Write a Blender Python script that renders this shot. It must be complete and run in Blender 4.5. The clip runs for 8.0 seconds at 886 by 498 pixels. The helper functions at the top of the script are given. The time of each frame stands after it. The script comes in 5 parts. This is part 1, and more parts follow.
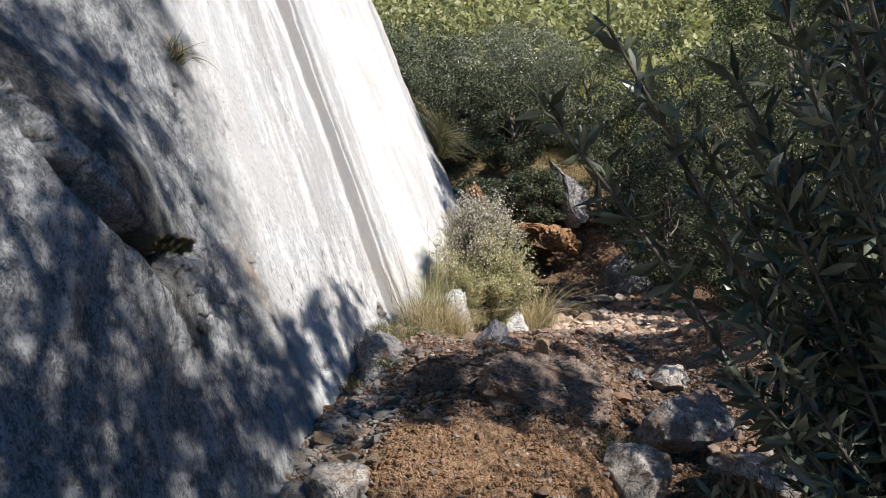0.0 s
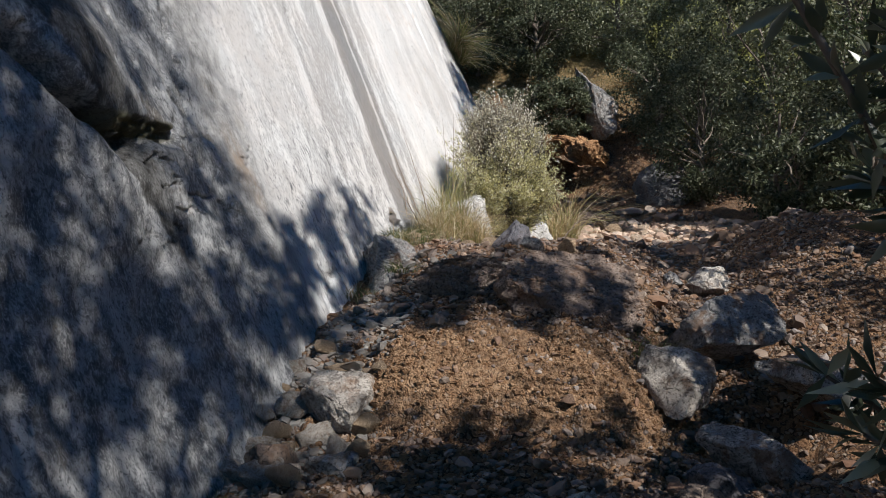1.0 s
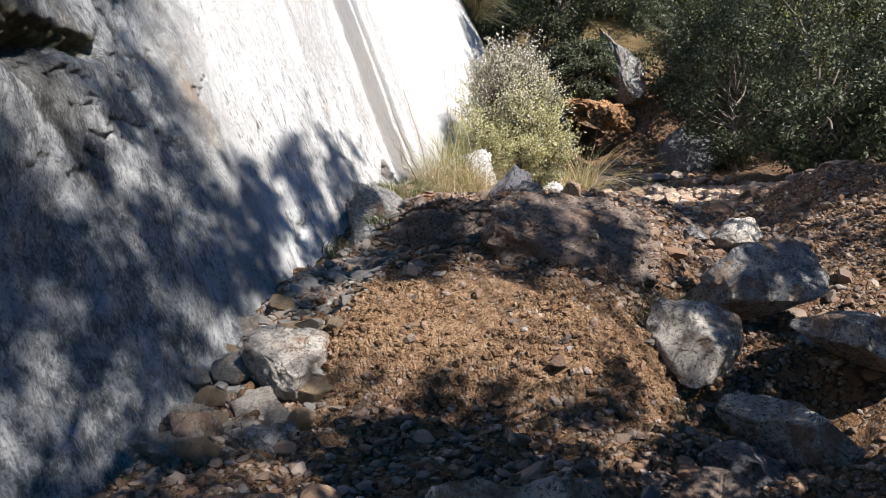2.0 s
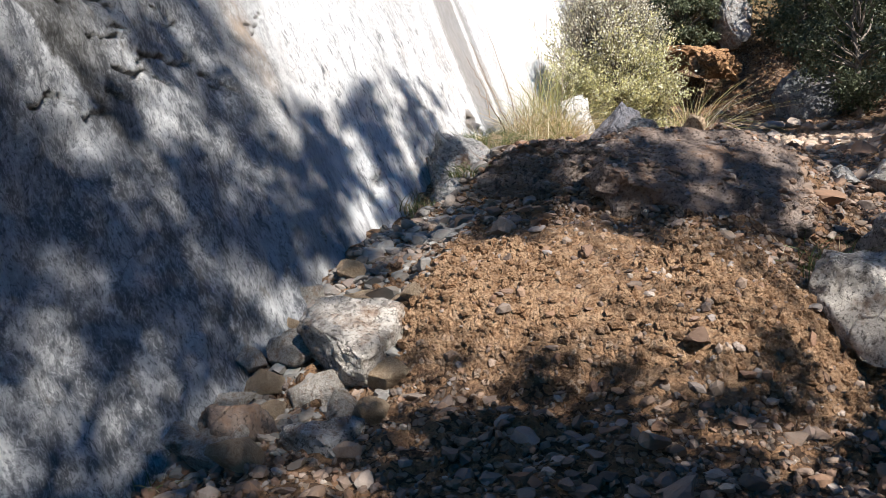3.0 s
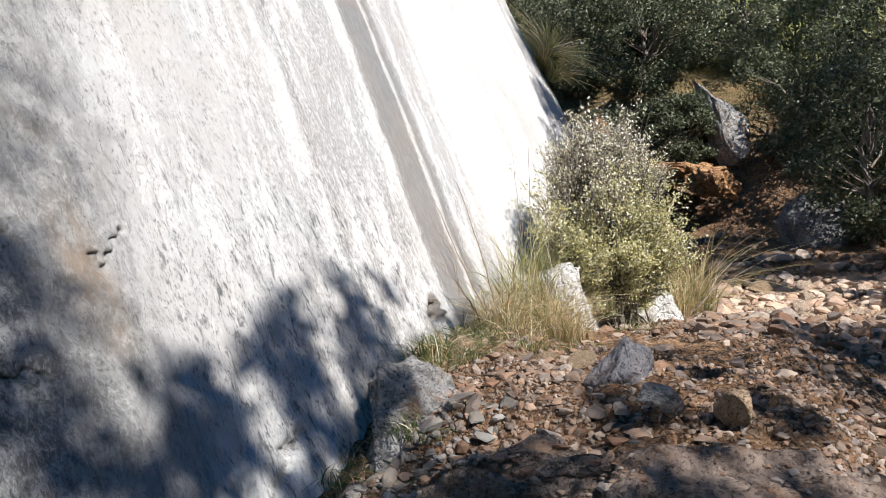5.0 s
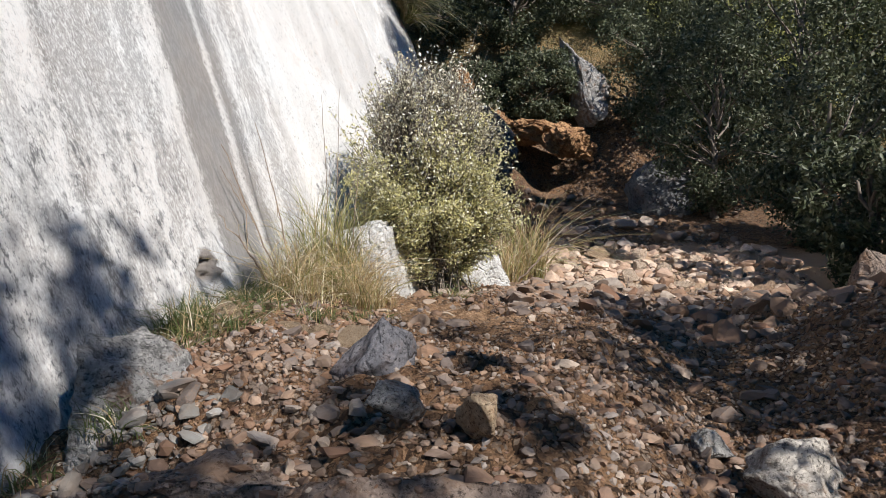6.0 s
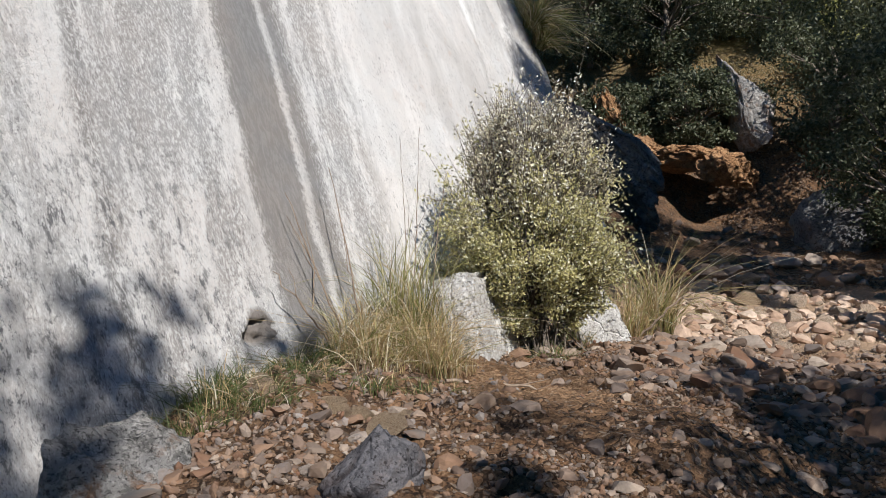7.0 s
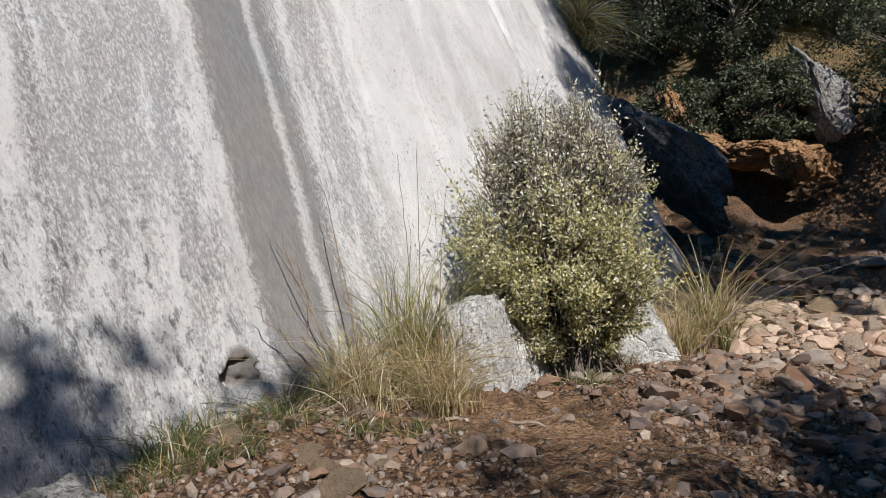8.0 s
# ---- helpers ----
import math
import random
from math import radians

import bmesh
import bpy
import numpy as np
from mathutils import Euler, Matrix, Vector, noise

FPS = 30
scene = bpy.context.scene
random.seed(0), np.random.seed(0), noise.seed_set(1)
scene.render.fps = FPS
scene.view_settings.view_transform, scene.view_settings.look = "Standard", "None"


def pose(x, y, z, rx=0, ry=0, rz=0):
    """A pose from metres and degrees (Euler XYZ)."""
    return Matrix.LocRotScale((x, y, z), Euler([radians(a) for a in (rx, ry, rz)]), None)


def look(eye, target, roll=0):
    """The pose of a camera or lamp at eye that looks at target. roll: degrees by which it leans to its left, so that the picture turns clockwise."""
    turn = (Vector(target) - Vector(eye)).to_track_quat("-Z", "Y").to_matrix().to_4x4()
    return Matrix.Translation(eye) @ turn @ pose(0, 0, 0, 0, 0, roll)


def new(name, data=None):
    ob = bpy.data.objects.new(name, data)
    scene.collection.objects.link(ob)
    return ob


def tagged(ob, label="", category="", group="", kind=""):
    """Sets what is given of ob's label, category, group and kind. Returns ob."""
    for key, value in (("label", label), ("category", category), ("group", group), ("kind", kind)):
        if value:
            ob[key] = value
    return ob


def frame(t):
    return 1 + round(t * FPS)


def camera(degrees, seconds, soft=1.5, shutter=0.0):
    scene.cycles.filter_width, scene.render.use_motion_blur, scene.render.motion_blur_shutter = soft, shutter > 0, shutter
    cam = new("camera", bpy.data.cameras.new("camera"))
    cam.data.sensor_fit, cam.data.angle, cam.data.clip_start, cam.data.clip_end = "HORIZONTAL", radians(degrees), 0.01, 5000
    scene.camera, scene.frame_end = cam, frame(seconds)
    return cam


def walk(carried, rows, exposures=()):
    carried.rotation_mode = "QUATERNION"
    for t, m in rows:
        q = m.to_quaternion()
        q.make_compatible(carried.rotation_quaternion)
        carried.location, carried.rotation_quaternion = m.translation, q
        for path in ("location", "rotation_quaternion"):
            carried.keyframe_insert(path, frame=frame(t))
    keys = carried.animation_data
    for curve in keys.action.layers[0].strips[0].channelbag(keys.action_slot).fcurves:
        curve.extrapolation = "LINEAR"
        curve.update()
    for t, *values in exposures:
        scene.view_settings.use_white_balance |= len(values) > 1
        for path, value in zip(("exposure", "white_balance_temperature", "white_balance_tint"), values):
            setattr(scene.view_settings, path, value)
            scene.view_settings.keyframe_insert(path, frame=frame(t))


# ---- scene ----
cam = camera(58.0, 8.0, soft=0.5)
ROWS = [
    (0.0, look((0.000, 0.000, 1.684), (-0.628, 2.933, 1.749), -1.51)),
    (0.2, look((-0.006, 0.076, 1.691), (-0.797, 2.970, 1.747), -2.34)),
    (0.5, look((-0.020, 0.220, 1.676), (-0.872, 3.096, 1.733), -2.37)),
    (0.8, look((-0.050, 0.440, 1.543), (-0.889, 3.321, 1.546), -3.88)),
    (1.0, look((-0.061, 0.673, 1.424), (-0.790, 3.575, 1.217), -2.46)),
    (1.2, look((-0.054, 0.903, 1.308), (-0.665, 3.830, 1.058), -1.07)),
    (2.3, look((0.044, 1.734, 0.991), (-0.873, 4.571, 0.662), -3.62)),
    (2.5, look((-0.015, 1.897, 0.895), (-0.956, 4.718, 0.499), -4.33)),
    (2.7, look((-0.101, 2.033, 0.895), (-1.073, 4.843, 0.501), -4.88)),
    (3.0, look((-0.218, 2.238, 0.971), (-1.379, 4.979, 0.602), -4.94)),
    (3.3, look((-0.316, 2.540, 1.063), (-1.681, 5.212, 1.055), -5.57)),
    (3.5, look((-0.337, 2.841, 1.156), (-1.777, 5.472, 1.088), -4.17)),
    (3.7, look((-0.330, 3.026, 1.246), (-1.797, 5.637, 1.075), -3.50)),
    (4.0, look((-0.359, 3.224, 1.386), (-1.575, 5.964, 1.258), -1.86)),
    (4.2, look((-0.422, 3.320, 1.451), (-1.452, 6.136, 1.350), -0.69)),
    (5.3, look((-0.498, 3.887, 1.789), (-1.626, 6.666, 1.702), -5.17)),
    (5.5, look((-0.478, 4.048, 1.769), (-1.488, 6.865, 1.555), -4.50)),
    (5.8, look((-0.324, 4.292, 1.760), (-1.039, 7.190, 1.465), -2.40)),
    (6.0, look((-0.162, 4.485, 1.758), (-0.844, 7.391, 1.463), -0.63)),
    (6.2, look((-0.033, 4.694, 1.829), (-0.946, 7.535, 1.516), -0.13)),
    (6.5, look((0.038, 4.895, 1.892), (-1.268, 7.570, 1.525), -0.92)),
    (6.8, look((0.100, 5.137, 1.877), (-1.271, 7.779, 1.501), -0.96)),
    (7.0, look((0.155, 5.304, 1.903), (-1.121, 8.012, 1.705), -1.26)),
    (7.2, look((0.247, 5.426, 1.935), (-1.043, 8.130, 1.773), -2.06)),
    (7.5, look((0.396, 5.604, 1.970), (-1.004, 8.253, 1.817), -2.90)),
    (7.8, look((0.415, 5.787, 1.953), (-1.103, 8.370, 1.797), -4.32)),
    (8.0, look((0.412, 5.930, 1.911), (-1.155, 8.484, 1.776), -4.39)),
]
EXPOSURES = [(0.0, 0.68), (1.0, 0.42), (2.5, 1.25), (4.0, 1.12), (5.5, 0.8), (8.0, 0.28)]
walk(cam, ROWS, EXPOSURES)

# ---- light ----
SUN = Vector((0.60, -0.45, 0.66)).normalized()
world = bpy.data.worlds.new("sky")
scene.world = world
world.use_nodes = True
wn = world.node_tree.nodes
sky = wn.new("ShaderNodeTexSky")
sky.sky_type, sky.sun_disc = "NISHITA", False
sky.sun_elevation = math.asin(SUN.z)
sky.altitude, sky.air_density, sky.dust_density, sky.ozone_density = 1500, 1.0, 0.1, 5.0
sky.sun_rotation = math.atan2(SUN.x, SUN.y)
wn["Background"].inputs["Strength"].default_value = 0.07
deep = wn.new("ShaderNodeHueSaturation")
deep.inputs["Saturation"].default_value = 1.4
world.node_tree.links.new(sky.outputs[0], deep.inputs["Color"])
world.node_tree.links.new(deep.outputs[0], wn["Background"].inputs["Color"])
lamp = bpy.data.lights.new("sun", "SUN")
lamp.energy, lamp.angle, lamp.color = 5.0, radians(0.53), (1.0, 0.968, 0.925)
sun = new("sun", lamp)
sun.matrix_world = look(SUN * 60, (0, 0, 0))


# ---- numeric helpers ----
def lattice(i, j, k):
    h = (i * 374761393 + j * 668265263 + k * 1274126177) & 0xFFFFFFFF
    h = ((h ^ (h >> 13)) * 1103515245) & 0xFFFFFFFF
    h = ((h ^ (h >> 16)) * 2654435761) & 0xFFFFFFFF
    return (h ^ (h >> 15)) / 2147483648.0 - 1.0


def vnoise(p):
    """Smooth value noise, -1 to 1, for an (n, 3) array."""
    p = np.asarray(p, float) + 1000.0
    c = np.floor(p).astype(np.int64)
    f = p - c
    f = f * f * (3 - 2 * f)
    out = 0.0
    for a in (0, 1):
        for b in (0, 1):
            for d in (0, 1):
                w = (f[:, 0] if a else 1 - f[:, 0]) * (f[:, 1] if b else 1 - f[:, 1]) * (f[:, 2] if d else 1 - f[:, 2])
                out = out + w * lattice(c[:, 0] + a, c[:, 1] + b, c[:, 2] + d)
    return out


def fbm(p, octaves=4, gain=0.5):
    p = np.asarray(p, float)
    out, amp = 0.0, 1.0
    for o in range(octaves):
        out = out + amp * vnoise(p * 2.0**o + 17.3 * o)
        amp *= gain
    return out


def sstep(a, b, x):
    t = np.clip((np.asarray(x, float) - a) / (b - a), 0, 1)
    return t * t * (3 - 2 * t)


def soft(x, xs, zs):
    """Interpolation along a profile, rounded a little."""
    return sum(np.interp(x + d, xs, zs) for d in (-0.08, -0.04, 0, 0.04, 0.08)) / 5


def mesh(name, verts, faces, mat, smooth=True):
    verts, faces = np.asarray(verts, np.float32), np.asarray(faces, np.int32)
    me = bpy.data.meshes.new(name)
    me.vertices.add(len(verts))
    me.vertices.foreach_set("co", verts.ravel())
    me.loops.add(faces.size)
    me.loops.foreach_set("vertex_index", faces.ravel())
    me.polygons.add(len(faces))
    me.polygons.foreach_set("loop_start", np.arange(len(faces), dtype=np.int32) * faces.shape[1])
    me.polygons.foreach_set("use_smooth", np.full(len(faces), smooth))
    me.update(calc_edges=True)
    me.materials.append(mat)
    return me


def part(name, me, parent, label="", m=None):
    ob = new(name, me)
    ob.parent = parent
    if m is not None:
        ob.matrix_basis = m
    return tagged(ob, label)


def anchor(name, x, y, z, label, category, group="", rz=0, kind=""):
    ob = new(name)
    ob.empty_display_size = 0.1
    ob.matrix_basis = pose(x, y, z, 0, 0, rz)
    return tagged(ob, label, category, group, kind)


# ---- the lie of the land ----
def wall_x(y, z):
    """The mean face of the rock slab, which leans back."""
    return -2.317 + 0.021 * y - 0.401 * z


LEFT_Y = [-60, 0, 2.5, 3.9, 4.88, 5.16, 5.7, 6.2, 7.2, 8.2, 9.5, 11, 13, 15, 18, 20, 24]
LEFT_Z = [-0.4, 0, 0, 0.02, 0.07, 0.40, 0.54, 0.68, 0.93, 0.9, 0.82, 0.68, 0.56, 0.68, 0.9, 1.2, 1.8]
RIGHT_Y = [-60, 0, 2.5, 3.9, 5.2, 5.9, 6.8, 8, 9.5, 11, 13, 15, 18, 20, 24]
RIGHT_Z = [-0.4, 0, 0, -0.04, -0.14, 0.08, 0.34, 0.48, 0.57, 0.6, 0.57, 0.68, 0.9, 1.2, 1.8]
FOOT_Y = [-60, 0, 3.0, 3.9, 4.4, 4.8, 5.3, 5.8, 6.9, 8.0, 9.5, 11, 13, 15, 18, 20, 24]
FOOT_Z = [-0.4, -0.1, -0.15, -0.15, -0.05, 0.1, 0.24, 0.44, 0.58, 0.92, 0.98, 0.95, 0.75, 0.8, 1.1, 1.5, 2.2]


def ground_z(x, y, fine=True):
    x, y = np.atleast_1d(np.asarray(x, float)), np.atleast_1d(np.asarray(y, float))
    w = sstep(-0.55, 0.35, x)
    v = sstep(-1.5, -1.85, x) * sstep(4.4, 4.9, y) * sstep(7.25, 6.7, y)
    v = np.maximum(v, sstep(-1.75, -2.35, x))
    z = soft(y, LEFT_Y, LEFT_Z) * (1 - w) + soft(y, RIGHT_Y, RIGHT_Z) * w
    z = z * (1 - v) + soft(y, FOOT_Y, FOOT_Z) * v
    z = z + sstep(0.35, 1.6, x) * 0.44 * sstep(6.0, 8.5, y) * (1 - sstep(9.8, 11.8, y))
    # a half-buried rock shelf in the mound
    z = z + 0.03 * sstep(5.88, 6.0, y + 0.08 * np.sin(x * 7)) * (1 - sstep(6.5, 7.3, y)) * sstep(-1.5, -1.2, x) * sstep(0.06, -0.1, x)
    # a dark hollow under the boulders on the slope
    z = z - 0.3 * np.exp(-(((x - 0.58) / 0.3) ** 2) - ((y - 5.45) / 0.28) ** 2)
    # bank behind the dry wash, and the hillsides
    z = z + 2.3 * sstep(20.8, 21.8, y + 0.3 * np.sin(x * 1.7)) * sstep(1.2, -0.6, x)
    z = z + np.clip(y - 21.5, 0, 90) * 0.5 + np.clip(x - 5, 0, 80) * 0.45 * sstep(-30, 5, y)
    q = np.stack([x, y, 0 * x], 1)
    z = z + 0.35 * fbm(q * 0.25, 3) * sstep(14, 30, np.hypot(x, y - 6))
    if fine:
        near = sstep(40, 12, np.hypot(x, y - 6))
        z = z + near * (0.05 * fbm(q * 1.6, 3) + 0.03 * fbm(q * 6 + 5, 3) + 0.018 * fbm(q * 17 + 2, 3))
    return z


def gz(x, y):
    return float(ground_z(x, y)[0])


# ---- materials ----
class Nodes:
    """A small builder of node materials."""

    def __init__(self, name):
        self.mat = bpy.data.materials.new(name)
        self.mat.use_nodes = True
        self.t = self.mat.node_tree
        self.bsdf = self.t.nodes["Principled BSDF"]
        self.out = self.t.nodes["Material Output"]

    def add(self, kind, **inputs):
        n = self.t.nodes.new(kind)
        for key, value in inputs.items():
            self.put(n.inputs[key.replace("_", " ")], value)
        return n

    def put(self, socket, value):
        if isinstance(value, bpy.types.NodeSocket):
            self.t.links.new(value, socket)
        else:
            socket.default_value = value

    def coords(self, scale=(1, 1, 1), turn=(0, 0, 0), which="Object"):
        c = self.add("ShaderNodeTexCoord")
        m = self.add("ShaderNodeMapping", Vector=c.outputs[which], Scale=scale, Rotation=turn)
        return m.outputs[0]

    def noise(self, vector, scale, detail=5.0, rough=0.55, distort=0.0):
        return self.add("ShaderNodeTexNoise", Vector=vector, Scale=scale, Detail=detail, Roughness=rough, Distortion=distort).outputs["Fac"]

    def ramp(self, fac, *stops):
        n = self.add("ShaderNodeValToRGB", Fac=fac)
        e = n.color_ramp.elements
        while len(e) < len(stops):
            e.new(0.5)
        for k, (pos, col) in enumerate(stops):
            e[k].position = pos
            e[k].color = (*col, 1) if isinstance(col, tuple) else (col, col, col, 1)
        return n.outputs["Color"]

    def mix(self, fac, a, b, mode="MIX"):
        n = self.t.nodes.new("ShaderNodeMix")
        n.data_type, n.blend_type = "RGBA", mode
        for s, v in ((n.inputs[0], fac), (n.inputs[6], a), (n.inputs[7], b)):
            self.put(s, (*v, 1) if isinstance(v, tuple) and len(v) == 3 else v)
        return n.outputs[2]

    def math(self, op, a, b=0.0, c=0.0):
        n = self.t.nodes.new("ShaderNodeMath")
        n.operation = op
        for s, v in zip(n.inputs, (a, b, c)):
            self.put(s, v)
        return n.outputs[0]

    def bump(self, height, strength=0.5, distance=0.02, normal=None):
        n = self.add("ShaderNodeBump", Height=height, Strength=strength, Distance=distance)
        if normal is not None:
            self.put(n.inputs["Normal"], normal)
        return n.outputs[0]

    def done(self, color, rough=0.85, normal=None, spec=0.3):
        self.put(self.bsdf.inputs["Base Color"], (*color, 1) if isinstance(color, tuple) else color)
        self.put(self.bsdf.inputs["Roughness"], rough)
        self.put(self.bsdf.inputs["Specular IOR Level"], spec)
        if normal is not None:
            self.put(self.bsdf.inputs["Normal"], normal)
        return self.mat


def slab_material():
    """Pale limestone with grey runs of water down the fall line, flaked and stained."""
    n = Nodes("pale_limestone")
    geo = n.add("ShaderNodeTexCoord").outputs["Object"]
    xyz = n.add("ShaderNodeSeparateXYZ", Vector=geo)
    y, z = xyz.outputs[1], xyz.outputs[2]
    u = n.math("SUBTRACT", y, n.math("MULTIPLY", n.math("SUBTRACT", z, 2.0), 0.18))
    wob = n.math("ADD", n.math("MULTIPLY", n.math("SUBTRACT", n.noise(geo, 2.0, 3), 0.5), 0.14), n.math("MULTIPLY", n.math("SUBTRACT", n.noise(geo, 26, 5, 0.8), 0.5), 0.19))
    u = n.math("ADD", n.math("ADD", u, 0.12), wob)
    uv = n.add("ShaderNodeCombineXYZ", X=u, Y=n.math("MULTIPLY", z, 0.14), Z=0.0).outputs[0]
    runs = n.noise(uv, 3.4, 6, 0.62)
    fine = n.noise(uv, 13.0, 5, 0.7)
    blot = n.noise(geo, 1.3, 4, 0.6)
    grain = n.noise(geo, 34, 5, 0.7)
    flake = n.noise(n.coords((1, 1.7, 0.5), (0.18, 0, 0)), 20, 7, 0.82, 0.6)
    chip = n.noise(n.coords((1, 1.3, 0.62), (0.18, 0, 0)), 47, 6, 0.8, 0.5)
    at = n.math("DIVIDE", n.math("SUBTRACT", u, 6.0), 11.0)
    band = n.ramp(at, (0.0, 0.0), (0.143, 0.0), (0.146, 0.9), (0.151, 0.0), (0.196, 0.1), (0.200, 0.95),
                  (0.208, 0.9), (0.211, 0.1), (0.226, 0.15), (0.229, 1.0), (0.238, 0.2), (0.302, 0.15), (0.305, 1.0), (0.348, 1.0), (0.350, 0.25), (0.355, 0.3), (0.357, 1.0), (0.374, 1.0), (0.377, 0.2), (0.403, 0.2), (0.406, 0.8), (0.410, 0.1), (0.425, 0.1),
                  (0.428, 1.0), (0.436, 0.0), (0.712, 0.0), (0.716, 0.6), (0.720, 0.0), (0.818, 0.0), (0.822, 0.95), (0.85, 0.5), (1.0, 0.35))
    solid = n.ramp(at, (0.295, 0.0), (0.31, 0.9), (0.370, 0.9), (0.382, 0.0))
    rough_zone = n.ramp(at, (0.0, 0.35), (0.13, 0.45), (0.2, 0.8), (0.29, 0.85), (0.305, 0.0), (0.362, 0.0), (0.375, 0.9), (0.43, 0.8), (0.445, 0.15), (1.0, 0.3))
    broken = n.math("MAXIMUM", n.ramp(flake, (0.42, 0.0), (0.5, 1.0)), solid)
    dark = n.math("MULTIPLY", band, broken)
    dark = n.math("MAXIMUM", dark, n.math("MULTIPLY", n.ramp(n.math("ADD", runs, n.math("MULTIPLY", n.math("SUBTRACT", flake, 0.5), 0.5)), (0.47, 0.0), (0.52, 0.85)), rough_zone))
    dark = n.math("MAXIMUM", dark, n.math("MULTIPLY", n.ramp(n.math("ADD", fine, n.math("MULTIPLY", n.math("SUBTRACT", chip, 0.5), 0.8)), (0.52, 0.0), (0.57, 0.9)), rough_zone))
    base = n.mix(n.ramp(blot, (0.38, 0.0), (0.6, 1.0)), (0.82, 0.815, 0.80), (0.82, 0.785, 0.755))
    far = n.ramp(at, (0.44, 0.0), (0.56, 1.0))
    base = n.mix(n.math("MULTIPLY", far, n.ramp(n.noise(n.coords((1, 1, 0.5)), 1.1, 6, 0.65, 0.4), (0.42, 0.0), (0.58, 0.8))), base, (0.60, 0.575, 0.55))
    base = n.mix(n.math("MULTIPLY", far, n.ramp(n.noise(geo, 3.5, 5, 0.7), (0.6, 0.0), (0.66, 0.5))), base, (0.62, 0.50, 0.42))
    base = n.mix(n.ramp(chip, (0.53, 0.0), (0.6, 0.4)), base, (0.56, 0.55, 0.54))
    col = n.mix(n.math("MULTIPLY", dark, 0.92), base, n.mix(n.ramp(blot, (0.4, 0.0), (0.6, 1.0)), (0.20, 0.196, 0.196), (0.235, 0.212, 0.195)))
    fleck = n.math("MULTIPLY", n.ramp(chip, (0.52, 0.0), (0.55, 0.95)), rough_zone)
    col = n.mix(fleck, col, (0.78, 0.775, 0.76))
    pock = n.math("MULTIPLY", n.ramp(chip, (0.40, 0.9), (0.44, 0.0)), n.ramp(n.noise(geo, 4, 4), (0.42, 0.2), (0.52, 1.0)))
    col = n.mix(pock, col, (0.26, 0.25, 0.245))
    # rows of dark lichen spots low on the face
    low = n.math("MULTIPLY", n.ramp(n.math("DIVIDE", z, 4.0), (0.46, 1.0), (0.62, 0.0)), n.ramp(n.math("DIVIDE", y, 20.0), (0.30, 0.0), (0.33, 1.0), (0.43, 1.0), (0.47, 0.0)))
    spot = n.math("MULTIPLY", n.ramp(n.noise(n.coords((1, 1.3, 0.5), (0.18, 0, 0)), 17, 7, 0.78), (0.53, 0.0), (0.57, 0.9)), n.ramp(fine, (0.43, 0.1), (0.55, 1.0)))
    col = n.mix(n.math("MULTIPLY", low, spot), col, (0.13, 0.13, 0.135))
    mark = n.noise(n.coords((1, 1.6, 0.6), (0.18, 0, 0)), 24, 6, 0.8, 0.6)
    col = n.mix(n.math("MULTIPLY", n.ramp(n.math("DIVIDE", y, 20.0), (0.38, 0.7), (0.44, 0.0)), n.ramp(mark, (0.39, 0.8), (0.44, 0.0))), col, (0.15, 0.148, 0.15))
    # towards the near end the face is grey with lichen
    old = n.ramp(n.math("ADD", n.math("MULTIPLY", y, 0.125), n.math("ADD", n.math("MULTIPLY", n.math("SUBTRACT", z, 2.0), -0.012), n.math("ADD", n.math("MULTIPLY", n.math("SUBTRACT", runs, 0.5), 0.12), n.math("MULTIPLY", n.math("SUBTRACT", flake, 0.5), 0.10)))), (0.755, 1.0), (0.81, 0.0))
    lich = n.mix(n.ramp(n.noise(geo, 7, 7, 0.78, 0.4), (0.45, 0.0), (0.55, 1.0)), (0.14, 0.146, 0.156), (0.40, 0.403, 0.405))
    lich = n.mix(n.ramp(n.noise(n.coords((1, 1.2, 0.35)), 3.4, 7, 0.7), (0.52, 0.0), (0.6, 0.85)), lich, (0.56, 0.557, 0.55))
    lich = n.mix(n.ramp(n.math("ADD", fine, n.math("MULTIPLY", n.math("SUBTRACT", chip, 0.5), 0.6)), (0.53, 0.0), (0.6, 0.6)), lich, (0.10, 0.104, 0.112))
    lich = n.mix(n.ramp(n.noise(n.coords((1, 1, 0.6)), 1.6, 6, 0.7, 0.5), (0.55, 0.0), (0.62, 0.4)), lich, (0.42, 0.417, 0.41))
    lich = n.mix(n.ramp(chip, (0.54, 0.0), (0.59, 0.8)), lich, (0.50, 0.497, 0.49))
    lich = n.mix(n.ramp(chip, (0.40, 0.9), (0.45, 0.0)), lich, (0.085, 0.087, 0.095))
    lich = n.mix(n.ramp(n.noise(geo, 2.3, 6, 0.7, 0.6), (0.59, 0.0), (0.66, 0.6)), lich, (0.19, 0.155, 0.11))
    drip = n.noise(n.coords((1, 1.35, 0.8), (0.18, 0, 0)), 30, 6, 0.8, 0.8)
    lich = n.mix(n.ramp(drip, (0.54, 0.0), (0.60, 0.7)), lich, (0.62, 0.617, 0.61))
    lich = n.mix(n.ramp(drip, (0.39, 0.8), (0.45, 0.0)), lich, (0.07, 0.072, 0.078))
